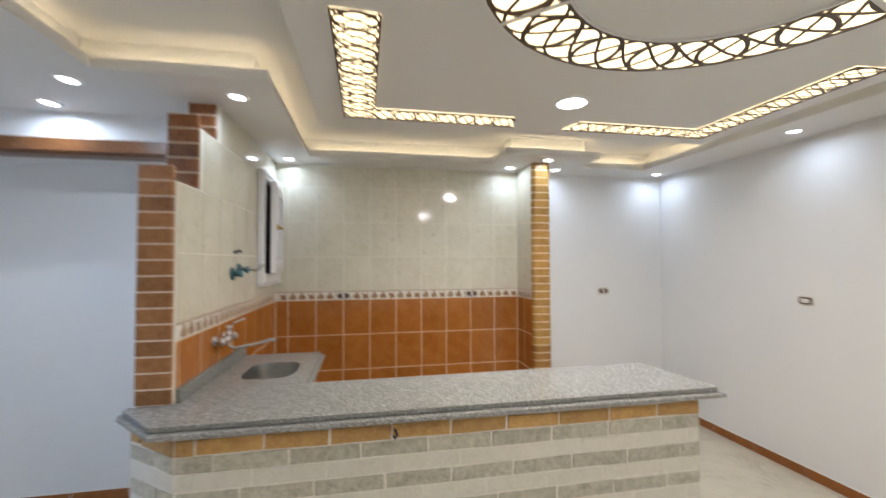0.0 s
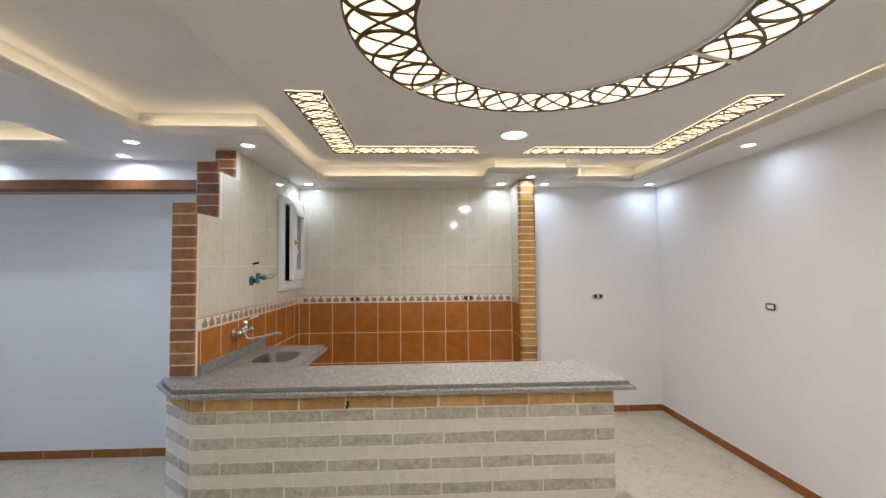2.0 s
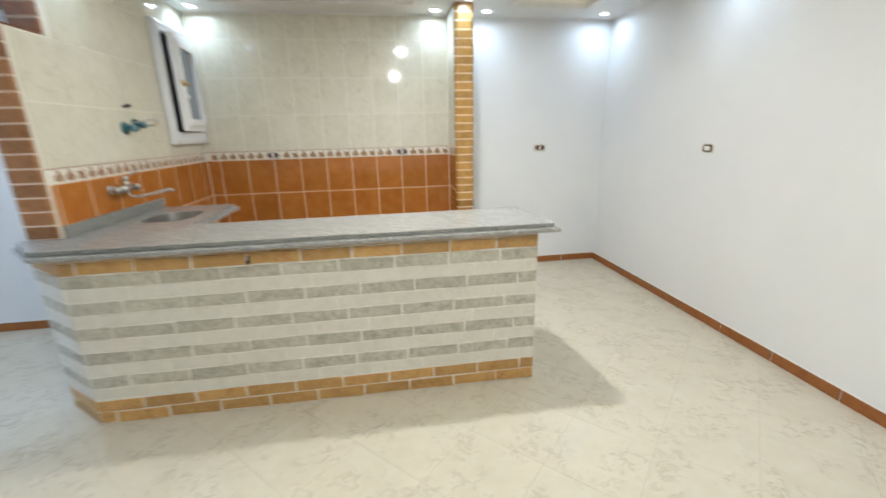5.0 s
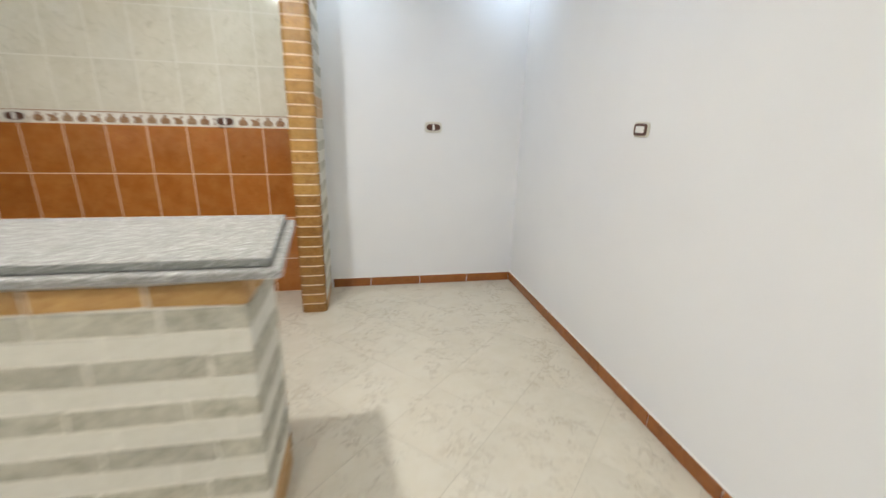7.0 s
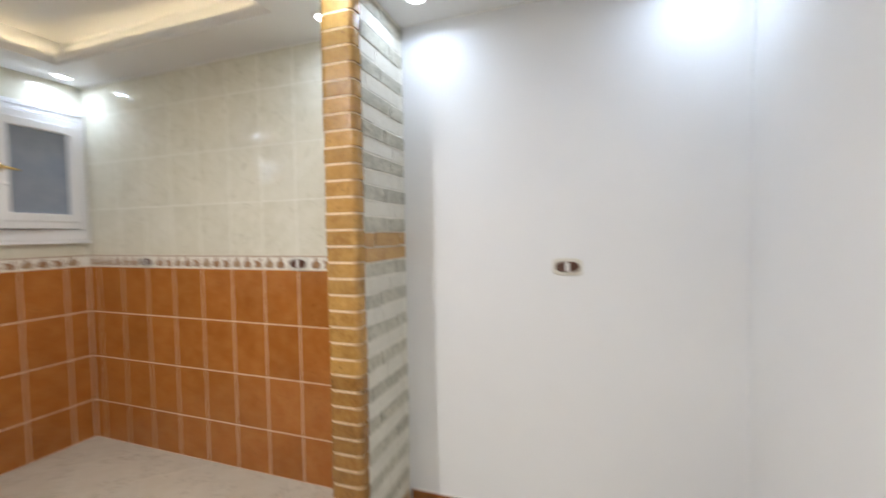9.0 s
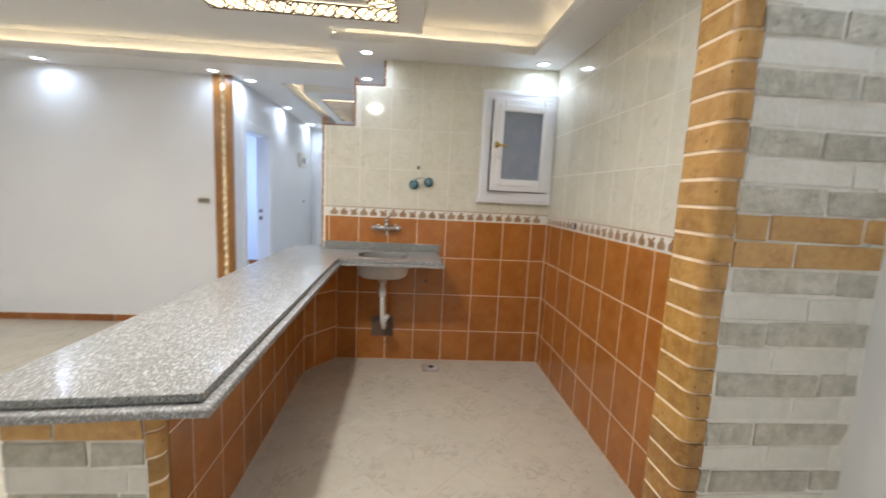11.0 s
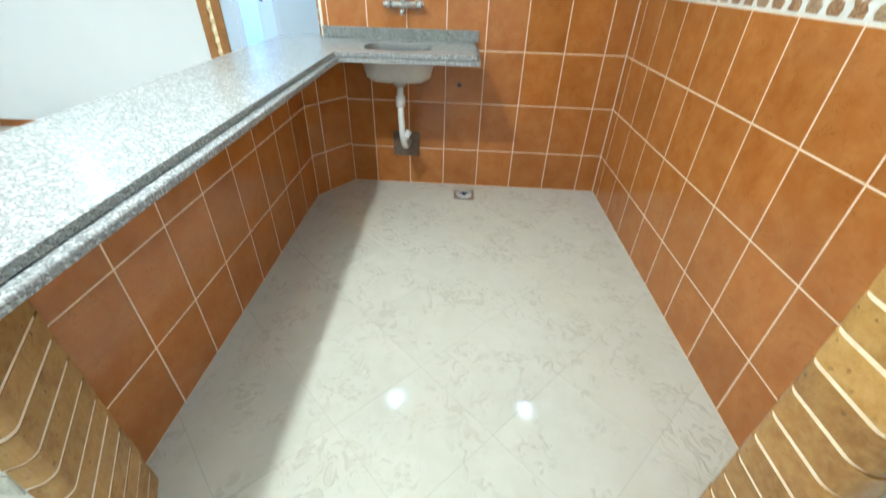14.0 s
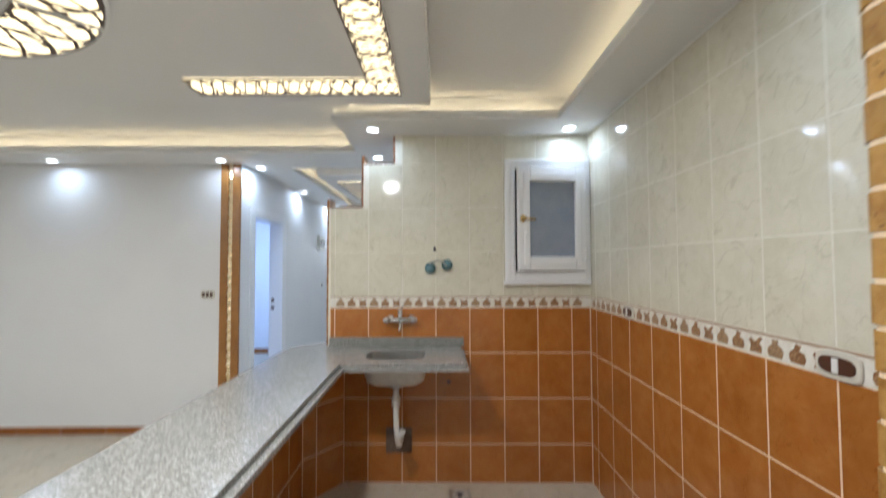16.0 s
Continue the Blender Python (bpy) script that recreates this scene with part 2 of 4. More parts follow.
def floor_mat():
    m = mat("cream_floor_tile", (0.595, 0.54, 0.432), 0.10, noise=[(2.2, (0.54, 0.495, 0.395), 0.7, 3), (11, (0.64, 0.605, 0.52), 0.4, 4)], rand=0.015, spec=0.3)
    nt = m.node_tree
    n, l = nt.nodes, nt.links
    b = n["Principled BSDF"]
    geo = n.new("ShaderNodeNewGeometry")
    warp = n.new("ShaderNodeTexNoise")
    warp.inputs["Scale"].default_value = 9
    l.new(geo.outputs["Position"], warp.inputs["Vector"])
    add = n.new("ShaderNodeMix")
    add.data_type = "VECTOR"
    add.inputs["Factor"].default_value = 0.09
    l.new(geo.outputs["Position"], add.inputs["A"])
    l.new(warp.outputs["Color"], add.inputs["B"])
    wave = n.new("ShaderNodeTexNoise")
    wave.inputs["Scale"].default_value, wave.inputs["Detail"].default_value, wave.inputs["Distortion"].default_value = 19, 2, 1.6
    l.new(add.outputs["Result"], wave.inputs["Vector"])
    thin = n.new("ShaderNodeMapRange")
    thin.inputs[1].default_value, thin.inputs[2].default_value = 0.52, 0.64
    l.new(wave.outputs[0], thin.inputs[0])
    patch = n.new("ShaderNodeTexNoise")
    patch.inputs["Scale"].default_value = 4.6
    l.new(geo.outputs["Position"], patch.inputs["Vector"])
    pr = n.new("ShaderNodeMapRange")
    pr.inputs[1].default_value, pr.inputs[2].default_value = 0.44, 0.56
    l.new(patch.outputs[0], pr.inputs[0])
    mul = n.new("ShaderNodeMath")
    mul.operation = "MULTIPLY"
    l.new(thin.outputs[0], mul.inputs[0])
    l.new(pr.outputs[0], mul.inputs[1])
    bp = n.new("ShaderNodeBump")
    bp.inputs["Strength"].default_value, bp.inputs["Distance"].default_value = 0.6, 0.005
    l.new(mul.outputs[0], bp.inputs["Height"])
    l.new(bp.outputs[0], b.inputs["Normal"])
    src = b.inputs["Base Color"].links[0].from_socket
    mix = n.new("ShaderNodeMix")
    mix.data_type = "RGBA"
    sc = n.new("ShaderNodeMath")
    sc.operation = "MULTIPLY"
    sc.inputs[1].default_value = 0.5
    l.new(mul.outputs[0], sc.inputs[0])
    l.new(sc.outputs[0], mix.inputs["Factor"])
    l.new(src, mix.inputs["A"])
    mix.inputs["B"].default_value = (0.46, 0.405, 0.31, 1)
    l.new(mix.outputs["Result"], b.inputs["Base Color"])
    return m


M["floor"] = floor_mat()


# ---- mesh helpers ----
def rough_edge(ob):
    """The upright faces of a slab are left unpolished."""
    ob.data.materials.append(M["granite_dark"])
    for p in ob.data.polygons:
        if abs(p.normal.z) < 0.25:
            p.material_index = 1
    return ob


def part(name, bm, material, parent=None, label=""):
    me = bpy.data.meshes.new(name)
    bmesh.ops.recalc_face_normals(bm, faces=bm.faces)
    bm.to_mesh(me)
    bm.free()
    me.materials.append(M[material])
    ob = new(name, me)
    if parent:
        ob.parent = parent
    if label:
        ob["label"] = label
    return ob


def shared(name, me, m, parent):
    ob = new(name, me)
    ob.parent = parent
    ob.matrix_local = m
    return ob


def thing(name, label, category, m=None, group="", kind=""):
    ob = new(name)
    if m:
        ob.matrix_world = m
    return tagged(ob, label, category, group, kind)


def box(bm, lo, hi, bevel=0.0, m=None):
    r = bmesh.ops.create_cube(bm, size=1)
    vs = r["verts"]
    size = [b - a for a, b in zip(lo, hi)]
    mid = [(a + b) / 2 for a, b in zip(lo, hi)]
    bmesh.ops.scale(bm, vec=size, verts=vs)
    bmesh.ops.translate(bm, vec=mid, verts=vs)
    if bevel:
        es = list({e for v in vs for e in v.link_edges})
        g = bmesh.ops.bevel(bm, geom=es, offset=bevel, segments=2, affect="EDGES", profile=0.6)
        vs = list({v for f in g["faces"] for v in f.verts} | {v for v in vs if v.is_valid})
    if m:
        bmesh.ops.transform(bm, matrix=m, verts=vs)
    return bm


def boxes(*items, bevel=0.0):
    bm = bmesh.new()
    for lo, hi in items:
        box(bm, lo, hi, bevel)
    return bm


def prism(poly, z0, z1, bevel=0.0):
    """A slab from a plan polygon."""
    bm = bmesh.new()
    a = [bm.verts.new((x, y, z0)) for x, y in poly]
    b = [bm.verts.new((x, y, z1)) for x, y in poly]
    bm.faces.new(a[::-1])
    top = bm.faces.new(b)
    k = len(poly)
    for i in range(k):
        bm.faces.new((a[i], a[(i + 1) % k], b[(i + 1) % k], b[i]))
    if bevel:
        bmesh.ops.bevel(bm, geom=list(top.edges), offset=bevel, segments=3, affect="EDGES", profile=0.5)
    return bm


def cyl(bm, p, q, r, r2=None, seg=20):
    p, q = Vector(p), Vector(q)
    d = q - p
    m = Matrix.Translation((p + q) / 2) @ d.to_track_quat("Z", "Y").to_matrix().to_4x4()
    bmesh.ops.create_cone(bm, cap_ends=True, segments=seg, radius1=r, radius2=r if r2 is None else r2, depth=d.length, matrix=m)
    return bm


def tube(bm, pts, r, seg=12):
    """A round tube along points."""
    pts = [Vector(p) for p in pts]
    rings = []
    for i, p in enumerate(pts):
        d = (pts[min(i + 1, len(pts) - 1)] - pts[max(i - 1, 0)]).normalized()
        q = d.to_track_quat("Z", "Y")
        rings.append([bm.verts.new(p + q @ Vector((r * math.cos(6.28319 * k / seg), r * math.sin(6.28319 * k / seg), 0))) for k in range(seg)])
    for a, b in zip(rings, rings[1:]):
        for k in range(seg):
            bm.faces.new((a[k], a[(k + 1) % seg], b[(k + 1) % seg], b[k]))
    bm.faces.new(rings[0][::-1])
    bm.faces.new(rings[-1])
    return bm


def smooth(ob):
    for p in ob.data.polygons:
        p.use_smooth = True
    return ob


def slab_cells(bm, xs, ys, inside, z0, z1):
    """A slab over those cells of a grid for which inside(x, y) holds, with closed sides."""
    cache = {}

    def v(x, y, z):
        k = (round(x, 4), round(y, 4), round(z, 4))
        if k not in cache:
            cache[k] = bm.verts.new(k)
        return cache[k]

    xs, ys = sorted(set(xs)), sorted(set(ys))
    on = {(i, j): inside((xs[i] + xs[i + 1]) / 2, (ys[j] + ys[j + 1]) / 2) for i in range(len(xs) - 1) for j in range(len(ys) - 1)}
    for (i, j), ok in on.items():
        if not ok:
            continue
        x0, x1, y0, y1 = xs[i], xs[i + 1], ys[j], ys[j + 1]
        bm.faces.new((v(x0, y0, z0), v(x0, y1, z0), v(x1, y1, z0), v(x1, y0, z0)))
        bm.faces.new((v(x0, y0, z1), v(x1, y0, z1), v(x1, y1, z1), v(x0, y1, z1)))
        for di, dj, (a, b, c, d) in ((-1, 0, (x0, y1, x0, y0)), (1, 0, (x1, y0, x1, y1)), (0, -1, (x0, y0, x1, y0)), (0, 1, (x1, y1, x0, y1))):
            if not on.get((i + di, j + dj)):
                bm.faces.new((v(a, b, z0), v(c, d, z0), v(c, d, z1), v(a, b, z1)))
    return bm


def face_m(origin, u, n):
    """A frame on an upright face: x along u, y up, z along the normal n."""
    u, n = Vector(u), Vector(n)
    m = Matrix((u, (0, 0, 1), n)).transposed().to_4x4()
    m.translation = origin
    return m


PIECES = {}


def piece_mesh(name, w, h, d, bevel, material, variant=0):
    """A tile or brick: origin at its lower left, front at z = d, edges chamfered; variants have uneven outlines."""
    key = (name, round(w, 3), round(h, 3), round(d, 4), material, variant)
    if key in PIECES:
        return PIECES[key]
    rng = random.Random(str(key))
    j = (lambda a: rng.uniform(-a, a)) if variant else (lambda a: 0.0)
    a = 0.0035
    base = [(j(a), j(a)), (w + j(a), j(a)), (w + j(a), h + j(a)), (j(a), h + j(a))]
    inner = [(bevel, bevel), (w - bevel, bevel), (w - bevel, h - bevel), (bevel, h - bevel)]
    verts = [(x, y, -0.004) for x, y in base] + [(x, y, d - bevel) for x, y in base] + [(x + j(a), y + j(a), d + j(a * 0.5)) for x, y in inner]
    faces = []
    for lo in (0, 4):
        for i in range(4):
            k = (i + 1) % 4
            faces.append((lo + i, lo + k, lo + 4 + k, lo + 4 + i))
    faces.append((8, 9, 10, 11))
    me = bpy.data.meshes.new(name)
    me.from_pydata(verts, [], faces)
    me.materials.append(M[material])
    PIECES[key] = me
    return me


def lay(parent, m, name, rect, d, bevel, material, variant=0):
    """One piece on a face: rect is u0, v0, u1, v1."""
    u0, v0, u1, v1 = rect
    if u1 - u0 < 0.008 or v1 - v0 < 0.008:
        return None
    me = piece_mesh(name, u1 - u0, v1 - v0, d, bevel, material, variant)
    return shared(name, me, m @ pose(u0, v0, 0), parent)


def cuts(lo, hi, anchor, pitch):
    """The joints of a row of pieces between lo and hi, through anchor."""
    first = anchor + math.ceil((lo - anchor) / pitch) * pitch
    out = [lo]
    x = first
    while x < hi - 1e-6:
        if x > lo + 1e-6:
            out.append(x)
        x += pitch
    return out + [hi]

# ---- the plan, in metres ----
XS, YB, XR, YR = -0.75, 4.15, 3.372, 4.197        # sink wall, kitchen back wall, hall's far wall and back wall
XL, YF, YD, YN = -1.68, -2.02, 1.11, 3.38         # hall's near wall, front wall, corridor's door wall, niche wall
XE = -5.0                                         # corridor's end
ZC, ZR, ZT = 2.58, 2.60, 2.76                     # soffit, dropped panel, recess
TW, TH, ZB = 0.252, 0.333, 1.28                   # wall tile pitch, foot of the border
BH = 0.0712                                       # brick course


def structure(name, bm, material, label="", category="wall"):
    return tagged(part(name, bm, material), label, category, "", "structure")


floor = structure("floor", boxes(((XE - 0.35, -3.2, -0.1), (XR + 0.2, YR + 0.2, -0.0014))), "floor_grout", "cream stone-look tiled floor laid diagonally", "floor")
wall_right = structure("wall_right", boxes(((XR, YF - 0.2, 0), (XR + 0.15, YR + 0.15, 2.9))), "paint", "plain white painted hall wall")
wall_back = structure("wall_back", boxes(((1.80, YR, 0), (XR, YR + 0.15, 2.9))), "paint", "plain white painted wall beside the kitchen")
wall_front = structure("wall_front", boxes(((XL - 0.15, YF - 0.15, 0), (XR, YF, 2.9))), "paint", "plain white painted wall")
wall_left = structure("wall_left", boxes(((XL - 0.15, YF, 0), (XL, YD, 2.9))), "paint", "plain white painted wall of the hall")
wall_door = structure("wall_door", boxes(((-5.3, YD - 0.14, 0), (-2.75, YD, 2.9)), ((-1.92, YD - 0.14, 0), (XL - 0.15, YD, 2.9)), ((-2.75, YD - 0.14, 2.14), (-1.92, YD, 2.9))), "paint", "white corridor wall with a doorway")
wall_niche = structure("wall_niche", boxes(((XE, YN, 0), (-0.925, YN + 0.15, 2.9))), "paint", "white wall set back under a lintel")
wall_lintel = structure("wall_lintel", boxes(((XE, 3.0, 2.335), (-0.93, YN, 2.9))), "paint", "white lintel above the recessed wall")
wall_end = structure("wall_end", boxes(((XE - 0.15, YD - 0.14, 0), (XE, YN + 0.15, 2.9))), "paint", "white end wall of the corridor")
wall_room = structure("wall_room", boxes(((-5.3, -1.0, 0), (-5.2, YD - 0.14, 2.7)), ((-5.3, -1.1, 0), (XL - 0.15, -1.0, 2.7)), ((-5.3, -1.1, 2.7), (XL - 0.15, YD - 0.14, 2.75))), "paint", "bare white walls of the next room")

# kitchen walls, their faces behind the tiles
wall_kitchen_back = structure("wall_kitchen_back", boxes(((-0.95, YB + 0.003, 0), (1.80, YR + 0.15, 2.9))), "grout_c", "kitchen wall tiled terracotta below and cream above")
SLANT = Matrix.Translation((XS, YB, 0)) @ Matrix.Rotation(radians(-1.15), 4, "Z") @ Matrix.Translation((-XS, -YB, 0))   # the sink wall stands a little out of square
bm = prism([(2.2, 0), (4.153, 0), (4.153, 2.58), (2.70, 2.58), (2.70, 2.36), (2.46, 2.36), (2.46, 2.03), (2.2, 2.03)], -0.91, XS - 0.003)
bmesh.ops.transform(bm, matrix=Matrix(((0, 0, 1, 0), (1, 0, 0, 0), (0, 1, 0, 0), (0, 0, 0, 1))), verts=bm.verts)
wall_sink = structure("wall_sink", bm, "grout_c", "stepped kitchen wall tiled terracotta and cream, edged in brick")
wall_sink.matrix_world = SLANT
part("plaster_back", boxes(((-0.916, 2.2, 0), (-0.912, YN, 2.03)), ((-0.916, 2.46, 2.03), (-0.912, 3.0, 2.33)), ((-0.916, 2.70, 2.33), (-0.912, 3.0, 2.58))), "paint", wall_sink, "white painted back")
wall_stub = structure("wall_stub", boxes(((1.633, 3.765, 0), (1.797, YB + 0.002, ZC))), "mortar", "short brick-faced pier between kitchen and hall")

# ---- ceiling ----
HX0, HX1, HX2, HY0, HY1, HY2 = -1.225, -0.42, 2.90, -1.4, 2.315, 3.835
BX0, BX1, BY = 1.27, 2.17, 3.46
HALL = [(HX0, HY0, HX2, HY1), (HX1, HY1, HX2, HY2)]
BUMP = (BX0, BY, BX1, HY2)
CORR = (-4.7, 1.53, -1.84, 2.64)
CE, FH = 0.095, 0.04                               # depth of the cove behind its lip, height of the lip


def in_rect(x, y, r, e=0.0):
    return r[0] - e < x < r[2] + e and r[1] - e < y < r[3] + e


def open_at(x, y, e=0.0):
    if any(in_rect(x, y, r, e) for r in HALL) and not in_rect(x, y, (BUMP[0] + e, BUMP[1] + e, BUMP[2] - e, BUMP[3] + e)):
        return True
    return in_rect(x, y, CORR, e)


def ceiling_grid(e):
    xs, ys = [XE, XR], [YF, YR]
    for r in HALL + [CORR]:
        xs += [r[0] - e, r[2] + e]
        ys += [r[1] - e, r[3] + e]
    xs += [BUMP[0] + e, BUMP[2] - e]
    ys += [BUMP[1] + e]
    return xs, ys


solid = lambda x, y: not (x < XL and y < YD) and not (x < -0.95 and y > YN)
gx, gy = ceiling_grid(0)
bm = slab_cells(bmesh.new(), gx + [XL, -0.95], gy + [YD, YN], lambda x, y: solid(x, y) and not open_at(x, y), ZC, ZC + FH)
ceiling = structure("ceiling", bm, "ceiling", "stepped white plasterboard ceiling with recessed coves", "ceiling")
gx, gy = ceiling_grid(CE)
bm = slab_cells(bmesh.new(), gx + [XL, -0.95], gy + [YD, YN], lambda x, y: solid(x, y) and not open_at(x, y, CE), ZC + FH + 0.0005, ZT)
box(bm, (XE, YF, ZT), (XR, YR, ZT + 0.08))
structure("ceiling_cove", bm, "ceiling", "white cove wall and recessed ceiling lit from hidden strips", "ceiling")
structure("ceiling_panel", boxes(((-0.24, -1.1, ZR), (2.79, 2.98, ZT - 0.002)), bevel=0.004), "ceiling", "dropped white plasterboard panel in the hall ceiling", "ceiling")
structure("ceiling_panel", boxes(((-4.5, 1.66, ZR), (-2.25, 2.36, ZT - 0.002)), bevel=0.004), "ceiling", "dropped white plasterboard panel in the corridor ceiling", "ceiling")


def led_strip(axis, lip, a, b, sgn):
    """A light strip in an added upright shield behind the lip, turned to the cove wall on the sgn side."""
    def bar(d0, d1, z0, z1, p, q):
        lo, hi = sorted((lip + sgn * d0, lip + sgn * d1))
        return ((lo, p, z0), (hi, q, z1)) if axis == "x" else ((p, lo, z0), (q, hi, z1))
    z = ZC + FH + 0.0005
    t = thing("led_strip", "warm white light strip hidden in the ceiling cove", "light strip", group="cove light strips")
    # added casing, keeps the strip's light off the recessed ceiling
    part("channel", boxes(bar(0.008, 0.012, z, z + 0.018, a, b), bar(0.008, 0.022, z + 0.018, z + 0.021, a, b), bar(0.012, 0.022, z, z + 0.018, a, a + 0.003), bar(0.012, 0.022, z, z + 0.018, b - 0.003, b)), "white_plastic", t, "white plastic channel")
    part("strip", boxes(bar(0.0125, 0.0155, z + 0.003, z + 0.0175, a + 0.004, b - 0.004)), "led", t, "glowing warm strip")


for a in (("x", HX0, HY0, HY1, -1), ("y", HY1, HX0, HX1, 1), ("x", HX1, HY1 + 0.0225, HY2, -1), ("y", HY2, HX1, BX0, 1), ("x", BX0, BY + 0.0225, HY2, 1),
          ("y", BY, BX0, BX1, 1), ("x", BX1, BY + 0.0225, HY2, -1), ("y", HY2, BX1, HX2, 1), ("x", HX2, HY0, HY2, 1), ("y", HY0, HX0, HX2, -1),
          ("y", CORR[1], CORR[0], CORR[2], -1), ("x", CORR[2], CORR[1], CORR[3], 1), ("y", CORR[3], CORR[0], CORR[2], 1)):
    led_strip(*a)


# ---- lattice lights ----
def ribbon(bm, pts, w, z0, z1, closed=False):
    """A flat band along plan points."""
    pts = [Vector((p[0], p[1])) for p in pts]
    k = len(pts)
    rows = []
    for i, p in enumerate(pts):
        a, b = (pts[i - 1], pts[(i + 1) % k]) if closed else (pts[max(i - 1, 0)], pts[min(i + 1, k - 1)])
        d = (b - a).normalized()
        s = Vector((-d.y, d.x)) * w / 2
        rows.append([bm.verts.new((*q, z)) for q, z in ((p - s, z0), (p + s, z0), (p + s, z1), (p - s, z1))])
    for i in range(k if closed else k - 1):
        a, b = rows[i], rows[(i + 1) % k]
        for j in range(4):
            bm.faces.new((a[j], a[(j + 1) % 4], b[(j + 1) % 4], b[j]))
    return bm


def ring_light(cx, cy, r0, r1):
    t = thing("ring_light", "round ceiling light with dark interlaced lattice over a lit diffuser", "ceiling light", Matrix.Translation((cx, cy, ZR)))
    n = 144
    circ = lambda r: [(r * math.cos(6.2831853 * i / n), r * math.sin(6.2831853 * i / n)) for i in range(n)]
    part("diffuser", ribbon(bmesh.new(), circ((r0 + r1) / 2), r1 - r0, -0.006, 0.001, True), "diffuser", t, "glowing cream diffuser")
    part("rim", ribbon(ribbon(bmesh.new(), circ(r1 + 0.006), 0.014, -0.012, 0.001, True), circ(r0 - 0.004), 0.010, -0.012, 0.001, True), "white_plastic", t, "thin white rim")
    bm = bmesh.new()
    rm, a = (r0 + r1) / 2, (r1 - r0) / 2 - 0.008
    k, n2 = 8, 480
    for sg, ph, dz in ((1, 0.0, 0), (-1, 0.0, 0.0004), (1, 1.5708, 0.0008), (-1, 1.5708, 0.0012)):
        rad = lambda q: rm + sg * a * math.cos(k * q + ph)
        ribbon(bm, [(rad(q) * math.cos(q), rad(q) * math.sin(q)) for q in (6.2831853 * i / n2 for i in range(n2))], 0.014, -0.0105 - dz, -0.007, True)
    for j in range(2 * k):
        c = 6.2831853 * (j + 0.5) / (2 * k)
        loop = [(rm + a * math.sin(v), c + 0.094 / rm * math.cos(v)) for v in (6.2831853 * i / 40 for i in range(40))]
        ribbon(bm, [(r * math.cos(q), r * math.sin(q)) for r, q in loop], 0.020, -0.0121 - 0.0004 * (j % 2), -0.007, True)
    ribbon(bm, circ(r0 + 0.007), 0.014, -0.012, -0.006, True)
    ribbon(bm, circ(r1 - 0.005), 0.009, -0.012, -0.006, True)
    part("lattice", bm, "lattice", t, "dark brown cut lattice")
    for ang in (17, 137, 257):
        q = radians(ang)
        part("divider", ribbon(bmesh.new(), [(r * math.cos(q), r * math.sin(q)) for r in (r0, r1)], 0.022, -0.014, -0.006), "white_plastic", t, "pale joint strip")
    return t


def limb(bm, x0, y0, x1, y1, along, wide=0.0085):
    """Interlaced bands in a long narrow field."""
    c, a, length, start = ((y0 + y1) / 2, (y1 - y0) / 2 - 0.006, x1 - x0, x0) if along == "x" else ((x0 + x1) / 2, (x1 - x0) / 2 - 0.006, y1 - y0, y0)
    n = int(length / 0.008)
    put = (lambda s, q: (start + s, q)) if along == "x" else (lambda s, q: (q, start + s))
    for sg, ph, dz in ((1, 0, 0), (-1, 0, 0.0004), (1, 1.5708, 0.0006), (-1, 1.5708, 0.0009)):
        ribbon(bm, [put(length * i / n, c + a * sg * math.cos(6.2831853 * length * i / n / 0.24 + ph)) for i in range(n + 1)], wide * 0.8, -0.010 - dz, -0.007)
    count = int(length / 0.12)
    for j in range(count):
        m = length * (j + 0.5) / count
        ribbon(bm, [put(m + 0.066 * math.cos(v), c + a * math.sin(v)) for v in (6.2831853 * i / 28 for i in range(28)) if 0 < m + 0.066 * math.cos(v) < length], wide, -0.0112 - 0.0004 * (j % 2), -0.007, 0 < j < count - 1)


def corner_light(mirror, front):
    t = thing("corner_light", "L-shaped ceiling light with dark lattice over a lit cream diffuser", "ceiling light", Matrix.Translation((1.28, 0, ZR)), "L-shaped lattice lights")
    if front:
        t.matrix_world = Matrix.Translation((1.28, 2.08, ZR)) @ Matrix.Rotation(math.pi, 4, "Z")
    # x runs outwards from the panel's middle line
    xo, xi, xe, yo, yi, ye = 1.342, 1.152, 0.19, 2.815, 2.645, 1.655
    poly = [(xo, ye), (xo, yo), (xe, yo), (xe + 0.05, yi), (xi, yi), (xi, ye + 0.012)]
    sgn = -1 if mirror else 1
    part("diffuser", prism([(sgn * x, y) for x, y in poly], -0.006, 0.001), "diffuser", t, "glowing cream diffuser")
    part("rim", ribbon(bmesh.new(), [(sgn * x, y) for x, y in ((xo + 0.008, ye), (xo + 0.005, yo + 0.005), (xe - 0.01, yo + 0.005))], 0.005, -0.012, 0.001), "white_plastic", t, "thin white rim")
    bm = bmesh.new()
    limb(bm, min(sgn * xi, sgn * xo), ye, max(sgn * xi, sgn * xo), yo, "y")
    limb(bm, min(sgn * xe + 0.03 * sgn, sgn * xi), yi, max(sgn * xe + 0.03 * sgn, sgn * xi), yo, "x")
    loop = [(sgn * x, y) for x, y in poly]
    ribbon(bm, loop + loop[:1], 0.009, -0.0115, -0.0055)
    part("lattice", bm, "lattice", t, "dark brown cut lattice")
    return t


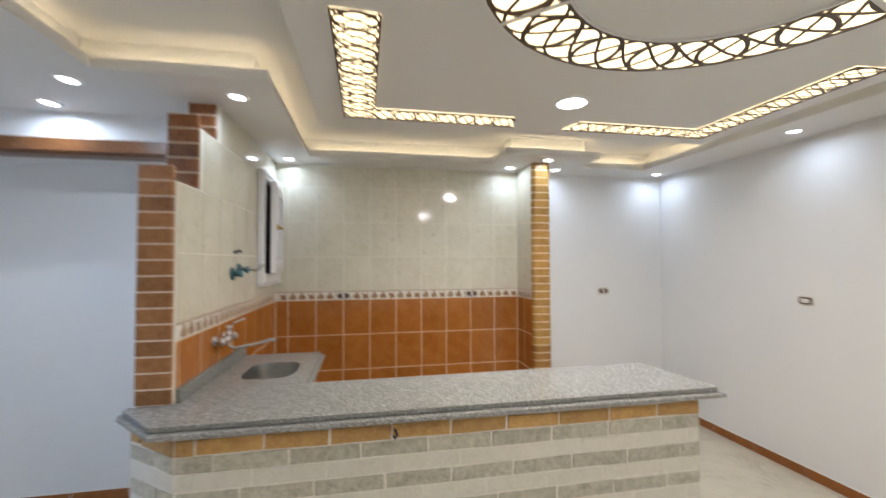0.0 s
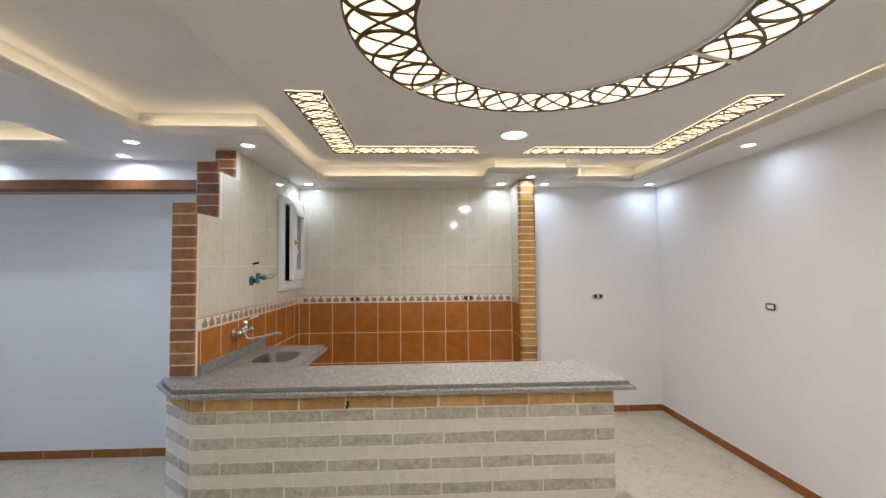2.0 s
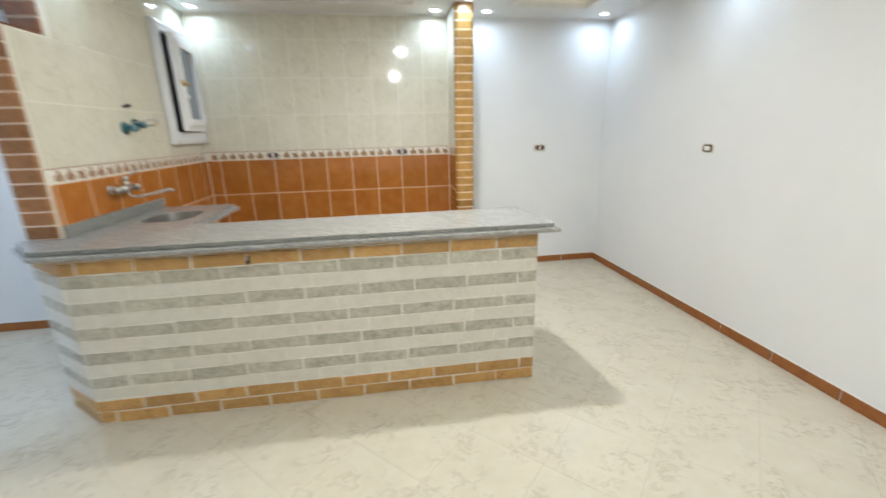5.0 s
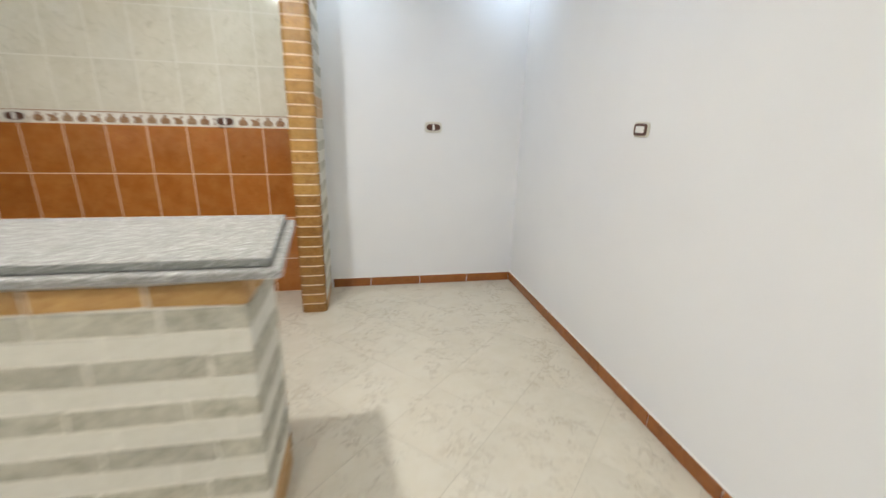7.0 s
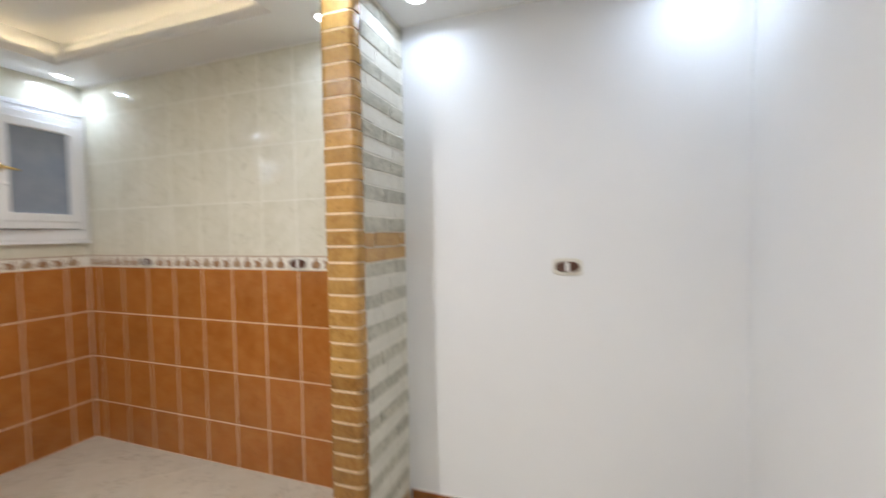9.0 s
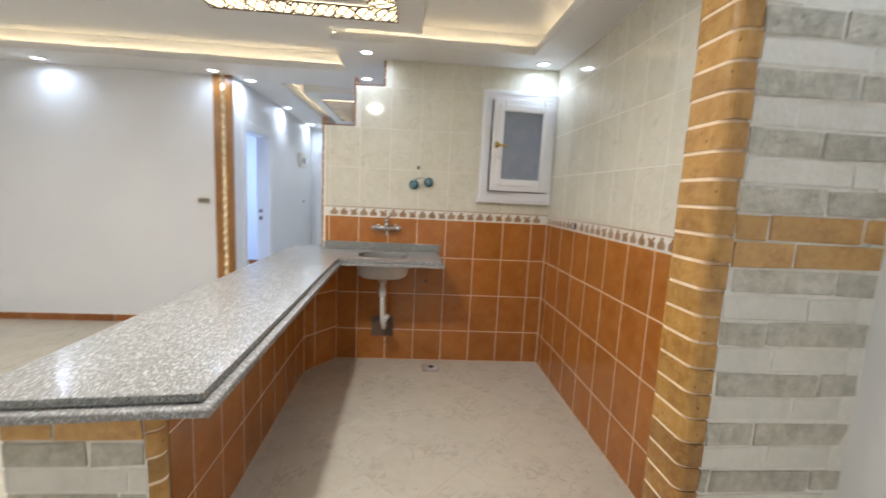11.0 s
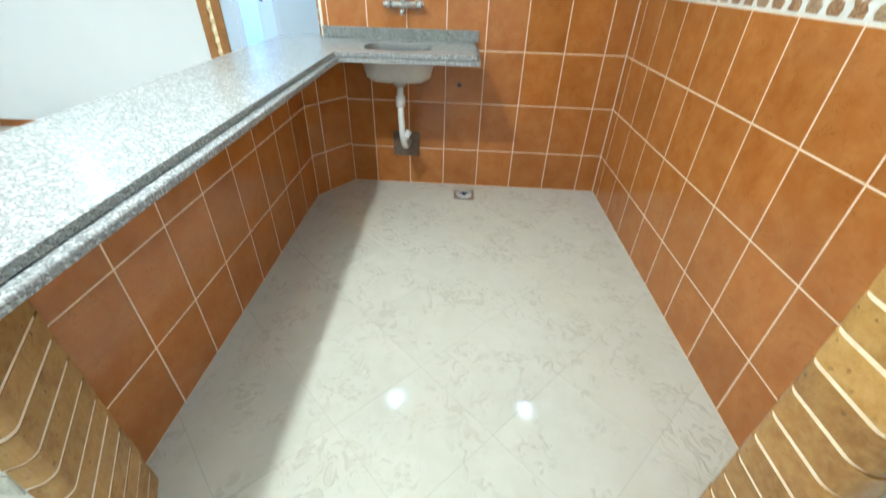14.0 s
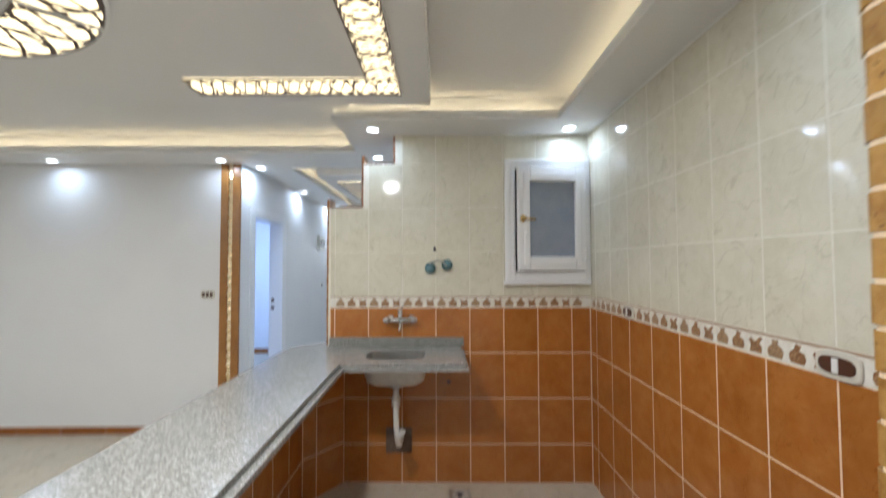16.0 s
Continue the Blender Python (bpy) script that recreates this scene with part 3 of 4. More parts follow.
ring_light(1.235, 1.04, 0.60, 0.87)
# the front pair is unseen, added as a mirror image to light the hall
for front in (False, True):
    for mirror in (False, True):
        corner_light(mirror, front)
t = thing("corridor_light", "lattice ceiling light over a lit diffuser in the corridor", "ceiling light", Matrix.Translation((-3.36, 2.0, ZR)))
part("diffuser", boxes(((-0.74, -0.20, -0.006), (0.74, 0.20, 0.001))), "diffuser", t, "glowing cream diffuser")
bm = bmesh.new()
limb(bm, -0.74, -0.20, 0.74, 0.0, "x", 0.02)
limb(bm, -0.74, 0.0, 0.74, 0.20, "x", 0.02)
ribbon(bm, [(-0.74, -0.20), (0.74, -0.20), (0.74, 0.20), (-0.74, 0.20)], 0.014, -0.0125, -0.006, True)
part("lattice", bm, "lattice", t, "dark brown cut lattice")


# ---- spotlights ----
def ring_mesh(r0, r1, z0, z1, seg=28):
    bm = bmesh.new()
    rows = [[bm.verts.new((r * math.cos(6.2831853 * i / seg), r * math.sin(6.2831853 * i / seg), z)) for r, z in ((r0, z1), (r0, z0), (r0 + 0.6 * (r1 - r0), z0), (r1, z1))] for i in range(seg)]
    for i in range(seg):
        a, b = rows[i], rows[(i + 1) % seg]
        for j in range(3):
            bm.faces.new((a[j], a[j + 1], b[j + 1], b[j]))
    return bm


spot = thing("spotlight", "round recessed ceiling spotlight, lit cool white, in a white ring", "spotlight", Matrix.Translation((-1.41, 2.475, ZC)), "small recessed spotlights")
part("ring", ring_mesh(0.042, 0.062, -0.008, 0.0), "white_plastic", spot, "white ring")
part("lens", cyl(bmesh.new(), (0, 0, -0.004), (0, 0, 0.0), 0.041), "bulb", spot, "lit lens")
# unseen, added for brightness: (3.11, 1.0) to (0.3, -1.7), and (-4.2, 2.84)
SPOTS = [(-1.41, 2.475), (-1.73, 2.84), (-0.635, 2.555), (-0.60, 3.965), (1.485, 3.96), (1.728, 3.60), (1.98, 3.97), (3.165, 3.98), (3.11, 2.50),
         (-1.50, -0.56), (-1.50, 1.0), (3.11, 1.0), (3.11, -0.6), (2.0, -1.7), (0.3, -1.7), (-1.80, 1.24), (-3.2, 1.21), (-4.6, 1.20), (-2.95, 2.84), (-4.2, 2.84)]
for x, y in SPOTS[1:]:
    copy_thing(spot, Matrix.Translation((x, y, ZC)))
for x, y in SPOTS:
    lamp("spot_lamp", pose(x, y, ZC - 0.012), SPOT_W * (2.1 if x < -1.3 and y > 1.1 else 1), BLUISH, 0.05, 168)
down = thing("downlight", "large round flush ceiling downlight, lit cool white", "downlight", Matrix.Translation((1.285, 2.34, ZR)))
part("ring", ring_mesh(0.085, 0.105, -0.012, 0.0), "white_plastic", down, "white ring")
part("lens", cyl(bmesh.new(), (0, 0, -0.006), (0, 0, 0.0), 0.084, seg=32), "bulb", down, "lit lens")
# unseen second downlight, mirrored to the front to light the bar's hall side
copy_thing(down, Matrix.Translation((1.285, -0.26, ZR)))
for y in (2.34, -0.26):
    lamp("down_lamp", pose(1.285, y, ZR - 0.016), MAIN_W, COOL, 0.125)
lamp("room_lamp", pose(-3.7, -0.1, 2.66), ROOM_W, (0.36, 0.54, 1.0), 0.3)

# ---- bar counter ----
BAR = [(-0.69, 1.970), (1.770, 1.970), (1.770, 2.300), (1.507, 2.152), (1.500, 2.1265), (-0.495, 2.114), (-0.79, 2.3245), (-0.94, 2.3245), (-0.945, 2.17)]
bar = thing("breakfast_bar", "low brick-clad breakfast bar with a speckled granite top", "bar counter")
core = part("core", prism(BAR, 0, 0.951), "mortar", bar, "pale mortar core")
for nm, e, z0, z1, bev in (("lower_slab", 0.0, 0.952, 0.974, 0.008), ("upper_slab", 0.028, 0.978, 0.999, 0.003)):
    slab = part(nm, prism([(-0.755 - e * 0.4, 1.898 + e), (1.880 - e, 1.898 + e), (1.828 - e, 2.482 - e), (-0.10, 2.452 - e), (-0.775, 2.452 - e), (-0.785, 2.19), (-1.0 + e, 2.19), (-1.0 + e, 2.155)], z0, z1, bev), "granite", bar, "grey speckled granite slab")
    if e:
        rough_edge(slab)
part("joint", prism([(-0.74, 1.932), (1.842, 1.932), (1.79, 2.435), (-0.3, 2.415), (-0.76, 2.188), (-0.965, 2.185), (-0.965, 2.165)], 0.9735, 0.9785), "granite_dark", bar, "dark rough joint")

# ---- sink counter ----
sink_top = thing("sink_counter", "short granite worktop with inset steel sink, beside the bar", "worktop")
SX, SY, SA, SB = -0.478, 2.74, 0.148, 0.195
hole = [(SX + SA * math.copysign(abs(math.cos(q)) ** 0.55, math.cos(q)), SY + SB * math.copysign(abs(math.sin(q)) ** 0.55, math.sin(q))) for q in (6.2831853 * i / 48 for i in range(48))]


def ring_slab(outer, inner, z0, z1):
    """A slab with a hole: the outer edge is met along rays from the hole's middle."""
    bm = bmesh.new()
    cx, cy = SX, SY
    x0, y0, x1, y1 = outer
    out = []
    for x, y in inner:
        dx, dy = x - cx, y - cy
        s = min([((x1 if dx > 0 else x0) - cx) / dx if abs(dx) > 1e-6 else 1e9, ((y1 if dy > 0 else y0) - cy) / dy if abs(dy) > 1e-6 else 1e9])
        out.append([cx + dx * s, cy + dy * s])
    for c in ((x0, y0), (x1, y0), (x1, y1), (x0, y1)):
        k = min(range(len(out)), key=lambda i: (out[i][0] - c[0]) ** 2 + (out[i][1] - c[1]) ** 2)
        out[k] = list(c)
    n = len(inner)
    rows = [[bm.verts.new((*p, z)) for p in (inner[i], out[i]) for z in (z0, z1)] for i in range(n)]
    for i in range(n):
        a, b = rows[i], rows[(i + 1) % n]
        bm.faces.new((a[1], a[3], b[3], b[1]))
        bm.faces.new((a[0], b[0], b[2], a[2]))
        bm.faces.new((a[0], a[1], b[1], b[0]))
        bm.faces.new((a[2], b[2], b[3], a[3]))
    return bm


part("lower_slab", ring_slab((XS - 0.03, 2.4525, -0.212, 3.21), hole, 0.952, 0.974), "granite", sink_top, "grey speckled granite slab")
part("upper_slab", ring_slab((XS - 0.03, 2.4245, -0.238, 3.19), hole, 0.978, 0.999), "granite", sink_top, "grey speckled granite slab")
part("joint", ring_slab((XS - 0.028, 2.4265, -0.245, 3.185), hole, 0.9735, 0.9785), "granite_dark", sink_top, "dark rough joint")
part("splashback", boxes(((XS, 2.215, 0.9995), (XS + 0.022, 3.21, 1.062)), bevel=0.003), "granite_dark", sink_top, "rough grey-green granite upstand").matrix_local = SLANT
bm = bmesh.new()
prof = [(1.0, 0.996), (0.985, 0.974), (0.96, 0.89), (0.90, 0.85), (0.7, 0.835), (0.12, 0.83)]
rows = [[bm.verts.new((SX + (x - SX) * s, SY + (y - SY) * s, z)) for x, y in hole] for s, z in prof]
for a, b in zip(rows, rows[1:]):
    for i in range(48):
        bm.faces.new((a[i], a[(i + 1) % 48], b[(i + 1) % 48], b[i]))
bm.faces.new(rows[-1])
bowl = smooth(part("sink_bowl", bm, "steel", sink_top, "brushed steel bowl"))
part("drain_ring", cyl(bmesh.new(), (SX, SY, 0.831), (SX, SY, 0.836), 0.04), "chrome", bowl)
bm = bmesh.new()
rows = [[bm.verts.new((SX + (x - SX) * s, SY + (y - SY) * s, z)) for x, y in hole] for s, z in ((1.06, 0.951), (1.03, 0.89), (0.97, 0.845), (0.78, 0.822), (0.2, 0.816))]
for a, b in zip(rows, rows[1:]):
    for i in range(48):
        bm.faces.new((a[i], a[(i + 1) % 48], b[(i + 1) % 48], b[i]))
bm.faces.new(rows[-1])
smooth(part("bowl_shell", bm, "zinc", bowl, "pale dull outer shell"))
smooth(part("waste_nut", cyl(bmesh.new(), (SX, SY, 0.785), (SX, SY, 0.817), 0.036, 0.042), "steel", bowl, "dark waste nut"))
smooth(part("trap", tube(tube(tube(bmesh.new(), [(SX, SY, 0.80), (SX, SY, 0.60), (SX, SY + 0.005, 0.47), (SX - 0.02, SY + 0.015, 0.40), (SX - 0.14, SY + 0.01, 0.35), (XS - 0.02, SY + 0.01, 0.335)], 0.02), [(SX, SY, 0.72), (SX, SY, 0.66)], 0.029), [(SX, SY + 0.02, 0.49), (SX, SY + 0.05, 0.47)], 0.03), "pvc", sink_top, "white plastic waste pipe"))
part("wall_patch", boxes(((XS - 0.002, 2.635, 0.22), (XS + 0.0045, 2.825, 0.40))), "hole", wall_sink, "broken-out dark hole round the waste pipe")
part("pipe_hole", cyl(bmesh.new(), (XS - 0.002, 3.10, 0.735), (XS + 0.005, 3.10, 0.735), 0.014), "dark", wall_sink, "small black hole")


# ---- tap and valves ----
tap = thing("wall_tap", "chrome wall-mounted kitchen mixer tap with a long spout", "tap", SLANT @ Matrix.Translation((XS, 2.745, 1.195)))
smooth(part("body", cyl(cyl(bmesh.new(), (0.055, -0.085, 0), (0.055, 0.085, 0), 0.02), (0.055, 0, 0), (0.055, 0, 0.055), 0.022, 0.017), "chrome", tap))
for s in (-1, 1):
    smooth(part("wall_flange", cyl(cyl(bmesh.new(), (0.0, 0.075 * s, 0), (0.012, 0.075 * s, 0), 0.033, 0.026), (0.01, 0.075 * s, 0), (0.055, 0.075 * s, 0), 0.016), "chrome", tap))
    smooth(part("knob", cyl(cyl(bmesh.new(), (0.055, 0.083 * s, 0), (0.055, 0.118 * s, 0), 0.024, 0.02), (0.055, 0.118 * s, 0), (0.055, 0.126 * s, 0), 0.02, 0.01), "chrome", tap))
smooth(part("lever", tube(cyl(bmesh.new(), (0.055, 0, 0.05), (0.055, 0, 0.078), 0.02, 0.016), [(0.055, 0, 0.07), (0.10, 0.02, 0.10), (0.14, 0.035, 0.112)], 0.006), "chrome", tap))
smooth(part("spout", tube(bmesh.new(), [(0.055, 0.0, -0.01), (0.06, 0.0, -0.045), (0.085, 0.004, -0.058), (0.2, 0.015, -0.04), (0.29, 0.024, -0.018), (0.31, 0.026, -0.02), (0.315, 0.026, -0.035)], 0.009), "chrome", tap))
valves = thing("stop_valves", "two teal stop valves joined by a hose on tiles", "valve", SLANT @ Matrix.Translation((XS, 3.025, 1.585)))
for y, z in ((-0.062, -0.012), (0.064, 0.012)):
    v = smooth(part("valve", cyl(cyl(bmesh.new(), (0.0, y, z), (0.012, y, z), 0.042, 0.038), (0.01, y, z), (0.055, y, z), 0.018), "teal", valves, "teal round valve cap"))
    smooth(part("handle", cyl(bmesh.new(), (0.05, y, z), (0.068, y, z), 0.027, 0.02), "teal_lt", v, "blue-grey handle"))
smooth(part("hose", tube(bmesh.new(), [(0.045, -0.062, 0.02), (0.10, -0.05, 0.03), (0.16, 0.0, 0.045), (0.17, 0.03, 0.04), (0.12, 0.06, 0.005), (0.05, 0.064, 0.01)], 0.005), "steel", valves, "thin looped hose"))
pipe = thing("pipe_stub", "small dark capped pipe stub in the tiles", "pipe", SLANT @ Matrix.Translation((XS, 2.997, 1.711)))
part("stub", cyl(bmesh.new(), (-0.001, 0, 0), (0.045, 0, 0.012), 0.009), "dark", pipe)

# ---- window ----
window = tagged(new("window_1"), "white plastic kitchen window with its sash ajar", "window", "", "structure")
window.matrix_world = SLANT @ Matrix.Translation((XS, 0, 0))
y0, y1, z0, z1 = 3.52, 4.146, 1.475, 2.385
for lo, hi in (((0.0045, y0, z0), (0.045, y0 + 0.075, z1)), ((0.0045, y1 - 0.035, z0), (0.045, y1, z1)), ((0.0045, y0 + 0.075, z1 - 0.075), (0.045, y1 - 0.035, z1)), ((0.0045, y0 + 0.075, z0), (0.05, y1 - 0.035, z0 + 0.075))):
    part("frame", boxes((lo, hi), bevel=0.006), "upvc", window)
for lo, hi in (((0.045, y0 + 0.012, z0 + 0.012), (0.053, y0 + 0.034, z1 - 0.012)), ((0.045, y0 + 0.034, z1 - 0.034), (0.053, y1 - 0.012, z1 - 0.012)), ((0.045, y0 + 0.05, z0 + 0.05), (0.0495, y0 + 0.066, z1 - 0.05)), ((0.045, y0 + 0.066, z1 - 0.066), (0.0495, y1 - 0.03, z1 - 0.05))):
    part("moulding", boxes((lo, hi), bevel=0.003), "upvc", window)
part("night_pane", boxes(((0.005, y0 + 0.07, z0 + 0.07), (0.008, y1 - 0.03, z1 - 0.07))), "dark", window, "dark night behind the sash")
part("sill", boxes(((0.0045, y0 - 0.012, z0 - 0.022), (0.058, y1, z0 - 0.001)), bevel=0.004), "upvc", window)
sw, sz0, sz1 = 0.513, z0 + 0.08, z1 - 0.08
bm = bmesh.new()
for lo, hi in (((0, -sw, sz0), (0.045, -sw + 0.085, sz1)), ((0, -0.085, sz0), (0.045, 0, sz1)), ((0, -sw + 0.085, sz1 - 0.1), (0.045, -0.085, sz1)), ((0, -sw + 0.085, sz0), (0.045, -0.085, sz0 + 0.1))):
    box(bm, lo, hi, 0.007)
for lo, hi in (((0.04, -sw + 0.04, sz0 + 0.045), (0.056, -sw + 0.085, sz1 - 0.045)), ((0.04, -0.085, sz0 + 0.045), (0.056, -0.04, sz1 - 0.045)), ((0.04, -sw + 0.085, sz1 - 0.1), (0.056, -0.085, sz1 - 0.045)), ((0.04, -sw + 0.085, sz0 + 0.045), (0.056, -0.085, sz0 + 0.1))):
    box(bm, lo, hi, 0.007)
sash = part("sash", bm, "upvc", window, "white window sash standing ajar")
sash.matrix_local = pose(0.022, y1 - 0.04, 0, 0, 0, 7)
part("pane", boxes(((0.018, -sw + 0.08, sz0 + 0.095), (0.026, -0.08, sz1 - 0.095))), "glass_dark", sash, "grey-blue frosted pane")
smooth(part("handle", tube(cyl(bmesh.new(), (0.045, -sw + 0.04, 1.93), (0.075, -sw + 0.04, 1.93), 0.012), [(0.07, -sw + 0.04, 1.93), (0.078, -sw + 0.07, 1.925), (0.078, -sw + 0.12, 1.92)], 0.008), "brass", sash, "brass handle"))

smooth(part("rosette", cyl(cyl(bmesh.new(), (0.045, -sw + 0.045, 1.93), (0.053, -sw + 0.045, 1.93), 0.032, 0.026), (0.053, -sw + 0.045, 1.93), (0.062, -sw + 0.045, 1.93), 0.02, 0.016), "brass", sash, "brass rosette"))
smooth(part("latch", cyl(bmesh.new(), (0.045, -sw + 0.055, 1.83), (0.075, -sw + 0.055, 1.83), 0.014, 0.011), "upvc", sash, "white knob"))
for z in (1.68, 2.18):
    part("hinge", cyl(bmesh.new(), (0.045, -0.004, z - 0.04), (0.045, -0.004, z + 0.04), 0.009), "upvc", sash)

# ---- doorway and next room ----
door = tagged(new("door_1"), "white framed open doorway onto a cool-lit room", "doorway", "", "structure")
for lo, hi in (((-1.968, YD - 0.15, 0), (-1.858, YD + 0.014, 2.2)), ((-2.82, YD - 0.15, 0), (-2.70, YD + 0.014, 2.2)), ((-2.70, YD - 0.15, 2.098), (-1.968, YD + 0.014, 2.2))):
    part("frame", boxes((lo, hi), bevel=0.006), "upvc", door, "white door frame")
leaf = part("door_leaf", boxes(((-2.005, YD - 0.88, 0.01), (-1.966, YD - 0.16, 2.09)), bevel=0.003), "upvc", door, "white door leaf standing open")
for z in (0.25, 1.05, 1.85):
    part("hinge", cyl(bmesh.new(), (-1.972, YD - 0.153, z - 0.045), (-1.972, YD - 0.153, z + 0.045), 0.008), "brown_plastic", leaf, "dark hinge")
for z in (1.06, 1.15):
    part("strike_plate", boxes(((-2.7005, YD - 0.12, z), (-2.698, YD - 0.085, z + 0.045))), "brown_plastic", door, "dark strike plate")
structure("baseboard_room", boxes(((-5.198, -0.998, 0), (XL - 0.15, -0.985, 0.085)), ((-5.198, -0.984, 0), (-5.185, YD - 0.142, 0.085))), "skirting", "brown skirting in the next room", "skirting")

# ---- corridor fittings ----
box_e = thing("fuse_box", "small off-white fuse box with a smoked grey cover", "fuse box", Matrix.Translation((-4.25, YD, 1.94)))
part("case", boxes(((-0.14, 0.002, -0.11), (0.14, 0.05, 0.11)), bevel=0.008), "plate", box_e, "off-white case")
part("cover", boxes(((-0.10, 0.05, -0.06), (0.10, 0.056, 0.04)), bevel=0.002), "smoked", box_e, "smoked grey cover")
sw_c = thing("light_switch", "small white light switch on the corridor wall", "switch", Matrix.Translation((-4.35, YD, 1.27)))
part("plate", boxes(((-0.06, 0.002, -0.035), (0.06, 0.012, 0.035)), bevel=0.004), "white_plastic", sw_c)
part("rocker", boxes(((-0.03, 0.012, -0.02), (0.03, 0.016, 0.02)), bevel=0.002), "brown_plastic", sw_c)
door_2 = tagged(new("door_2"), "white end door with a small lit glass light", "door", "", "structure")
end_leaf = part("door_leaf", boxes(((XE + 0.002, 1.25, 0.005), (XE + 0.03, 2.02, 2.1)), bevel=0.004), "upvc", door_2, "white door leaf")
part("glass_light", boxes(((XE + 0.026, 1.43, 1.6), (XE + 0.034, 1.66, 1.99)), bevel=0.002), "room_pane", end_leaf, "bright frosted glass")
part("rail", boxes(((XE + 0.026, 1.36, 0.98), (XE + 0.044, 1.92, 1.05)), bevel=0.006), "upvc", end_leaf, "white moulded rail")
for lo, hi in (((XE + 0.001, 1.17, 0), (XE + 0.045, 1.249, 2.18)), ((XE + 0.001, 2.021, 0), (XE + 0.045, 2.1, 2.18)), ((XE + 0.001, 1.249, 2.101), (XE + 0.045, 2.021, 2.18))):
    part("frame", boxes((lo, hi), bevel=0.005), "upvc", door_2, "white door frame")

# wooden trim
beam = thing("wood_beam", "long dark-stained wooden board along the lintel's foot", "wooden trim")
part("face_board", boxes(((XE + 0.002, 2.972, 2.33), (-0.942, 2.998, 2.412)), bevel=0.003), "wood", beam, "dark brown board")
part("under_board", boxes(((XE + 0.002, 2.999, 2.318), (-0.942, 3.13, 2.334)), bevel=0.002), "wood", beam, "dark brown board")
jamb = thing("wood_jamb", "golden brown wooden corner casing with a gold strip", "wooden trim")
part("board", boxes(((XL + 0.002, 0.925, 0), (XL + 0.03, 0.993, ZC)), bevel=0.003), "wood_lt", jamb)
part("board", boxes(((XL + 0.002, 1.038, 0), (XL + 0.03, YD - 0.002, ZC)), bevel=0.003), "wood_lt", jamb)
bm = bmesh.new()
rows = [[bm.verts.new((XL + dx + (0.007 if i % 2 else 0.0), y, ZC * i / 60)) for dx, y in ((0.002, 0.994), (0.02, 0.994), (0.028, 1.014), (0.02, 1.037), (0.002, 1.037))] for i in range(61)]
for a, b in zip(rows, rows[1:]):
    for i in range(4):
        bm.faces.new((a[i], a[i + 1], b[i + 1], b[i]))
part("gold_strip", bm, "gold", jamb, "crinkled gold mirror strip")


# ---- sockets ----
def oval(bm, w, h, d, z0, seg=28, p=0.45):
    pts = [(w / 2 * math.copysign(abs(math.cos(q)) ** p, math.cos(q)), h / 2 * math.copysign(abs(math.sin(q)) ** p, math.sin(q))) for q in (6.2831853 * i / seg for i in range(seg))]
    a = [bm.verts.new((x, y, z0)) for x, y in pts]
    b = [bm.verts.new((x, y, z0 + d * 0.6)) for x, y in pts]
    c = [bm.verts.new((x * 0.94, y * 0.92, z0 + d)) for x, y in pts]
    for i in range(seg):
        k = (i + 1) % seg
        bm.faces.new((a[i], a[k], b[k], b[i]))
        bm.faces.new((b[i], b[k], c[k], c[i]))
    bm.faces.new(c)
    return bm


def socket(m, label, kind=0):
    t = thing("wall_socket", label, "socket", m, "wall sockets")
    part("plate", oval(bmesh.new(), 0.135, 0.082, 0.008, 0.001), "plate", t, "off-white rounded plate")
    if kind == 0:
        part("insert", oval(bmesh.new(), 0.108, 0.05, 0.004, 0.009, p=0.7), "brown_plastic", t, "dark brown oval insert")
        part("outlet", boxes(((-0.009, -0.021, 0.013), (0.009, 0.021, 0.016)), bevel=0.001), "white_plastic", t, "white outlet")
    elif kind == 1:
        part("insert", oval(bmesh.new(), 0.112, 0.066, 0.003, 0.009), "brown_plastic", t, "dark brown surround")
        for x in (-0.018, 0.018):
            part("rocker", boxes(((x - 0.017, -0.018, 0.0115), (x + 0.017, 0.018, 0.0145)), bevel=0.0012), "white_plastic", t, "white rocker")
    else:
        for x in (-0.038, 0.0, 0.038):
            part("outlet", boxes(((x - 0.013, -0.022, 0.009), (x + 0.013, 0.022, 0.012)), bevel=0.001), "brown_plastic", t, "dark brown outlet")
    return t


socket(face_m((2.642, YR, 1.316), (1, 0, 0), (0, -1, 0)), "white oval wall socket with a dark brown insert on white paint")
socket(face_m((1.137, YB, 1.318), (1, 0, 0), (0, -1, 0)), "oval socket with a brown insert set into the tile border")
socket(face_m((-0.132, YB, 1.318), (1, 0, 0), (0, -1, 0)), "oval socket with a brown insert set into the tile border")
socket(face_m((XR, 2.651, 1.338), (0, -1, 0), (-1, 0, 0)) @ Matrix.Diagonal((0.84, 0.84, 1, 1)), "white double switch with a dark surround on white paint", 1)
socket(face_m((XL, 0.80, 1.318), (0, 1, 0), (1, 0, 0)), "white plate with three dark brown outlets on white paint", 2)

wire = thing("wire_hook", "short black wire end poking out of the brickwork", "wire", Matrix.Translation((0.205, 1.966, 0.885)))
smooth(part("wire", tube(bmesh.new(), [(0, 0.004, 0.012), (0, -0.02, 0.018), (0.008, -0.028, 0.0), (-0.002, -0.024, -0.016), (-0.01, -0.015, -0.004)], 0.006), "dark", wire))
grate = thing("floor_drain", "square dull steel floor drain with a round cup", "floor drain", Matrix.Translation((-0.60, 3.17, 0)))
part("plate", boxes(((-0.075, -0.075, 0.001), (0.075, 0.075, 0.006)), bevel=0.002), "steel", grate)
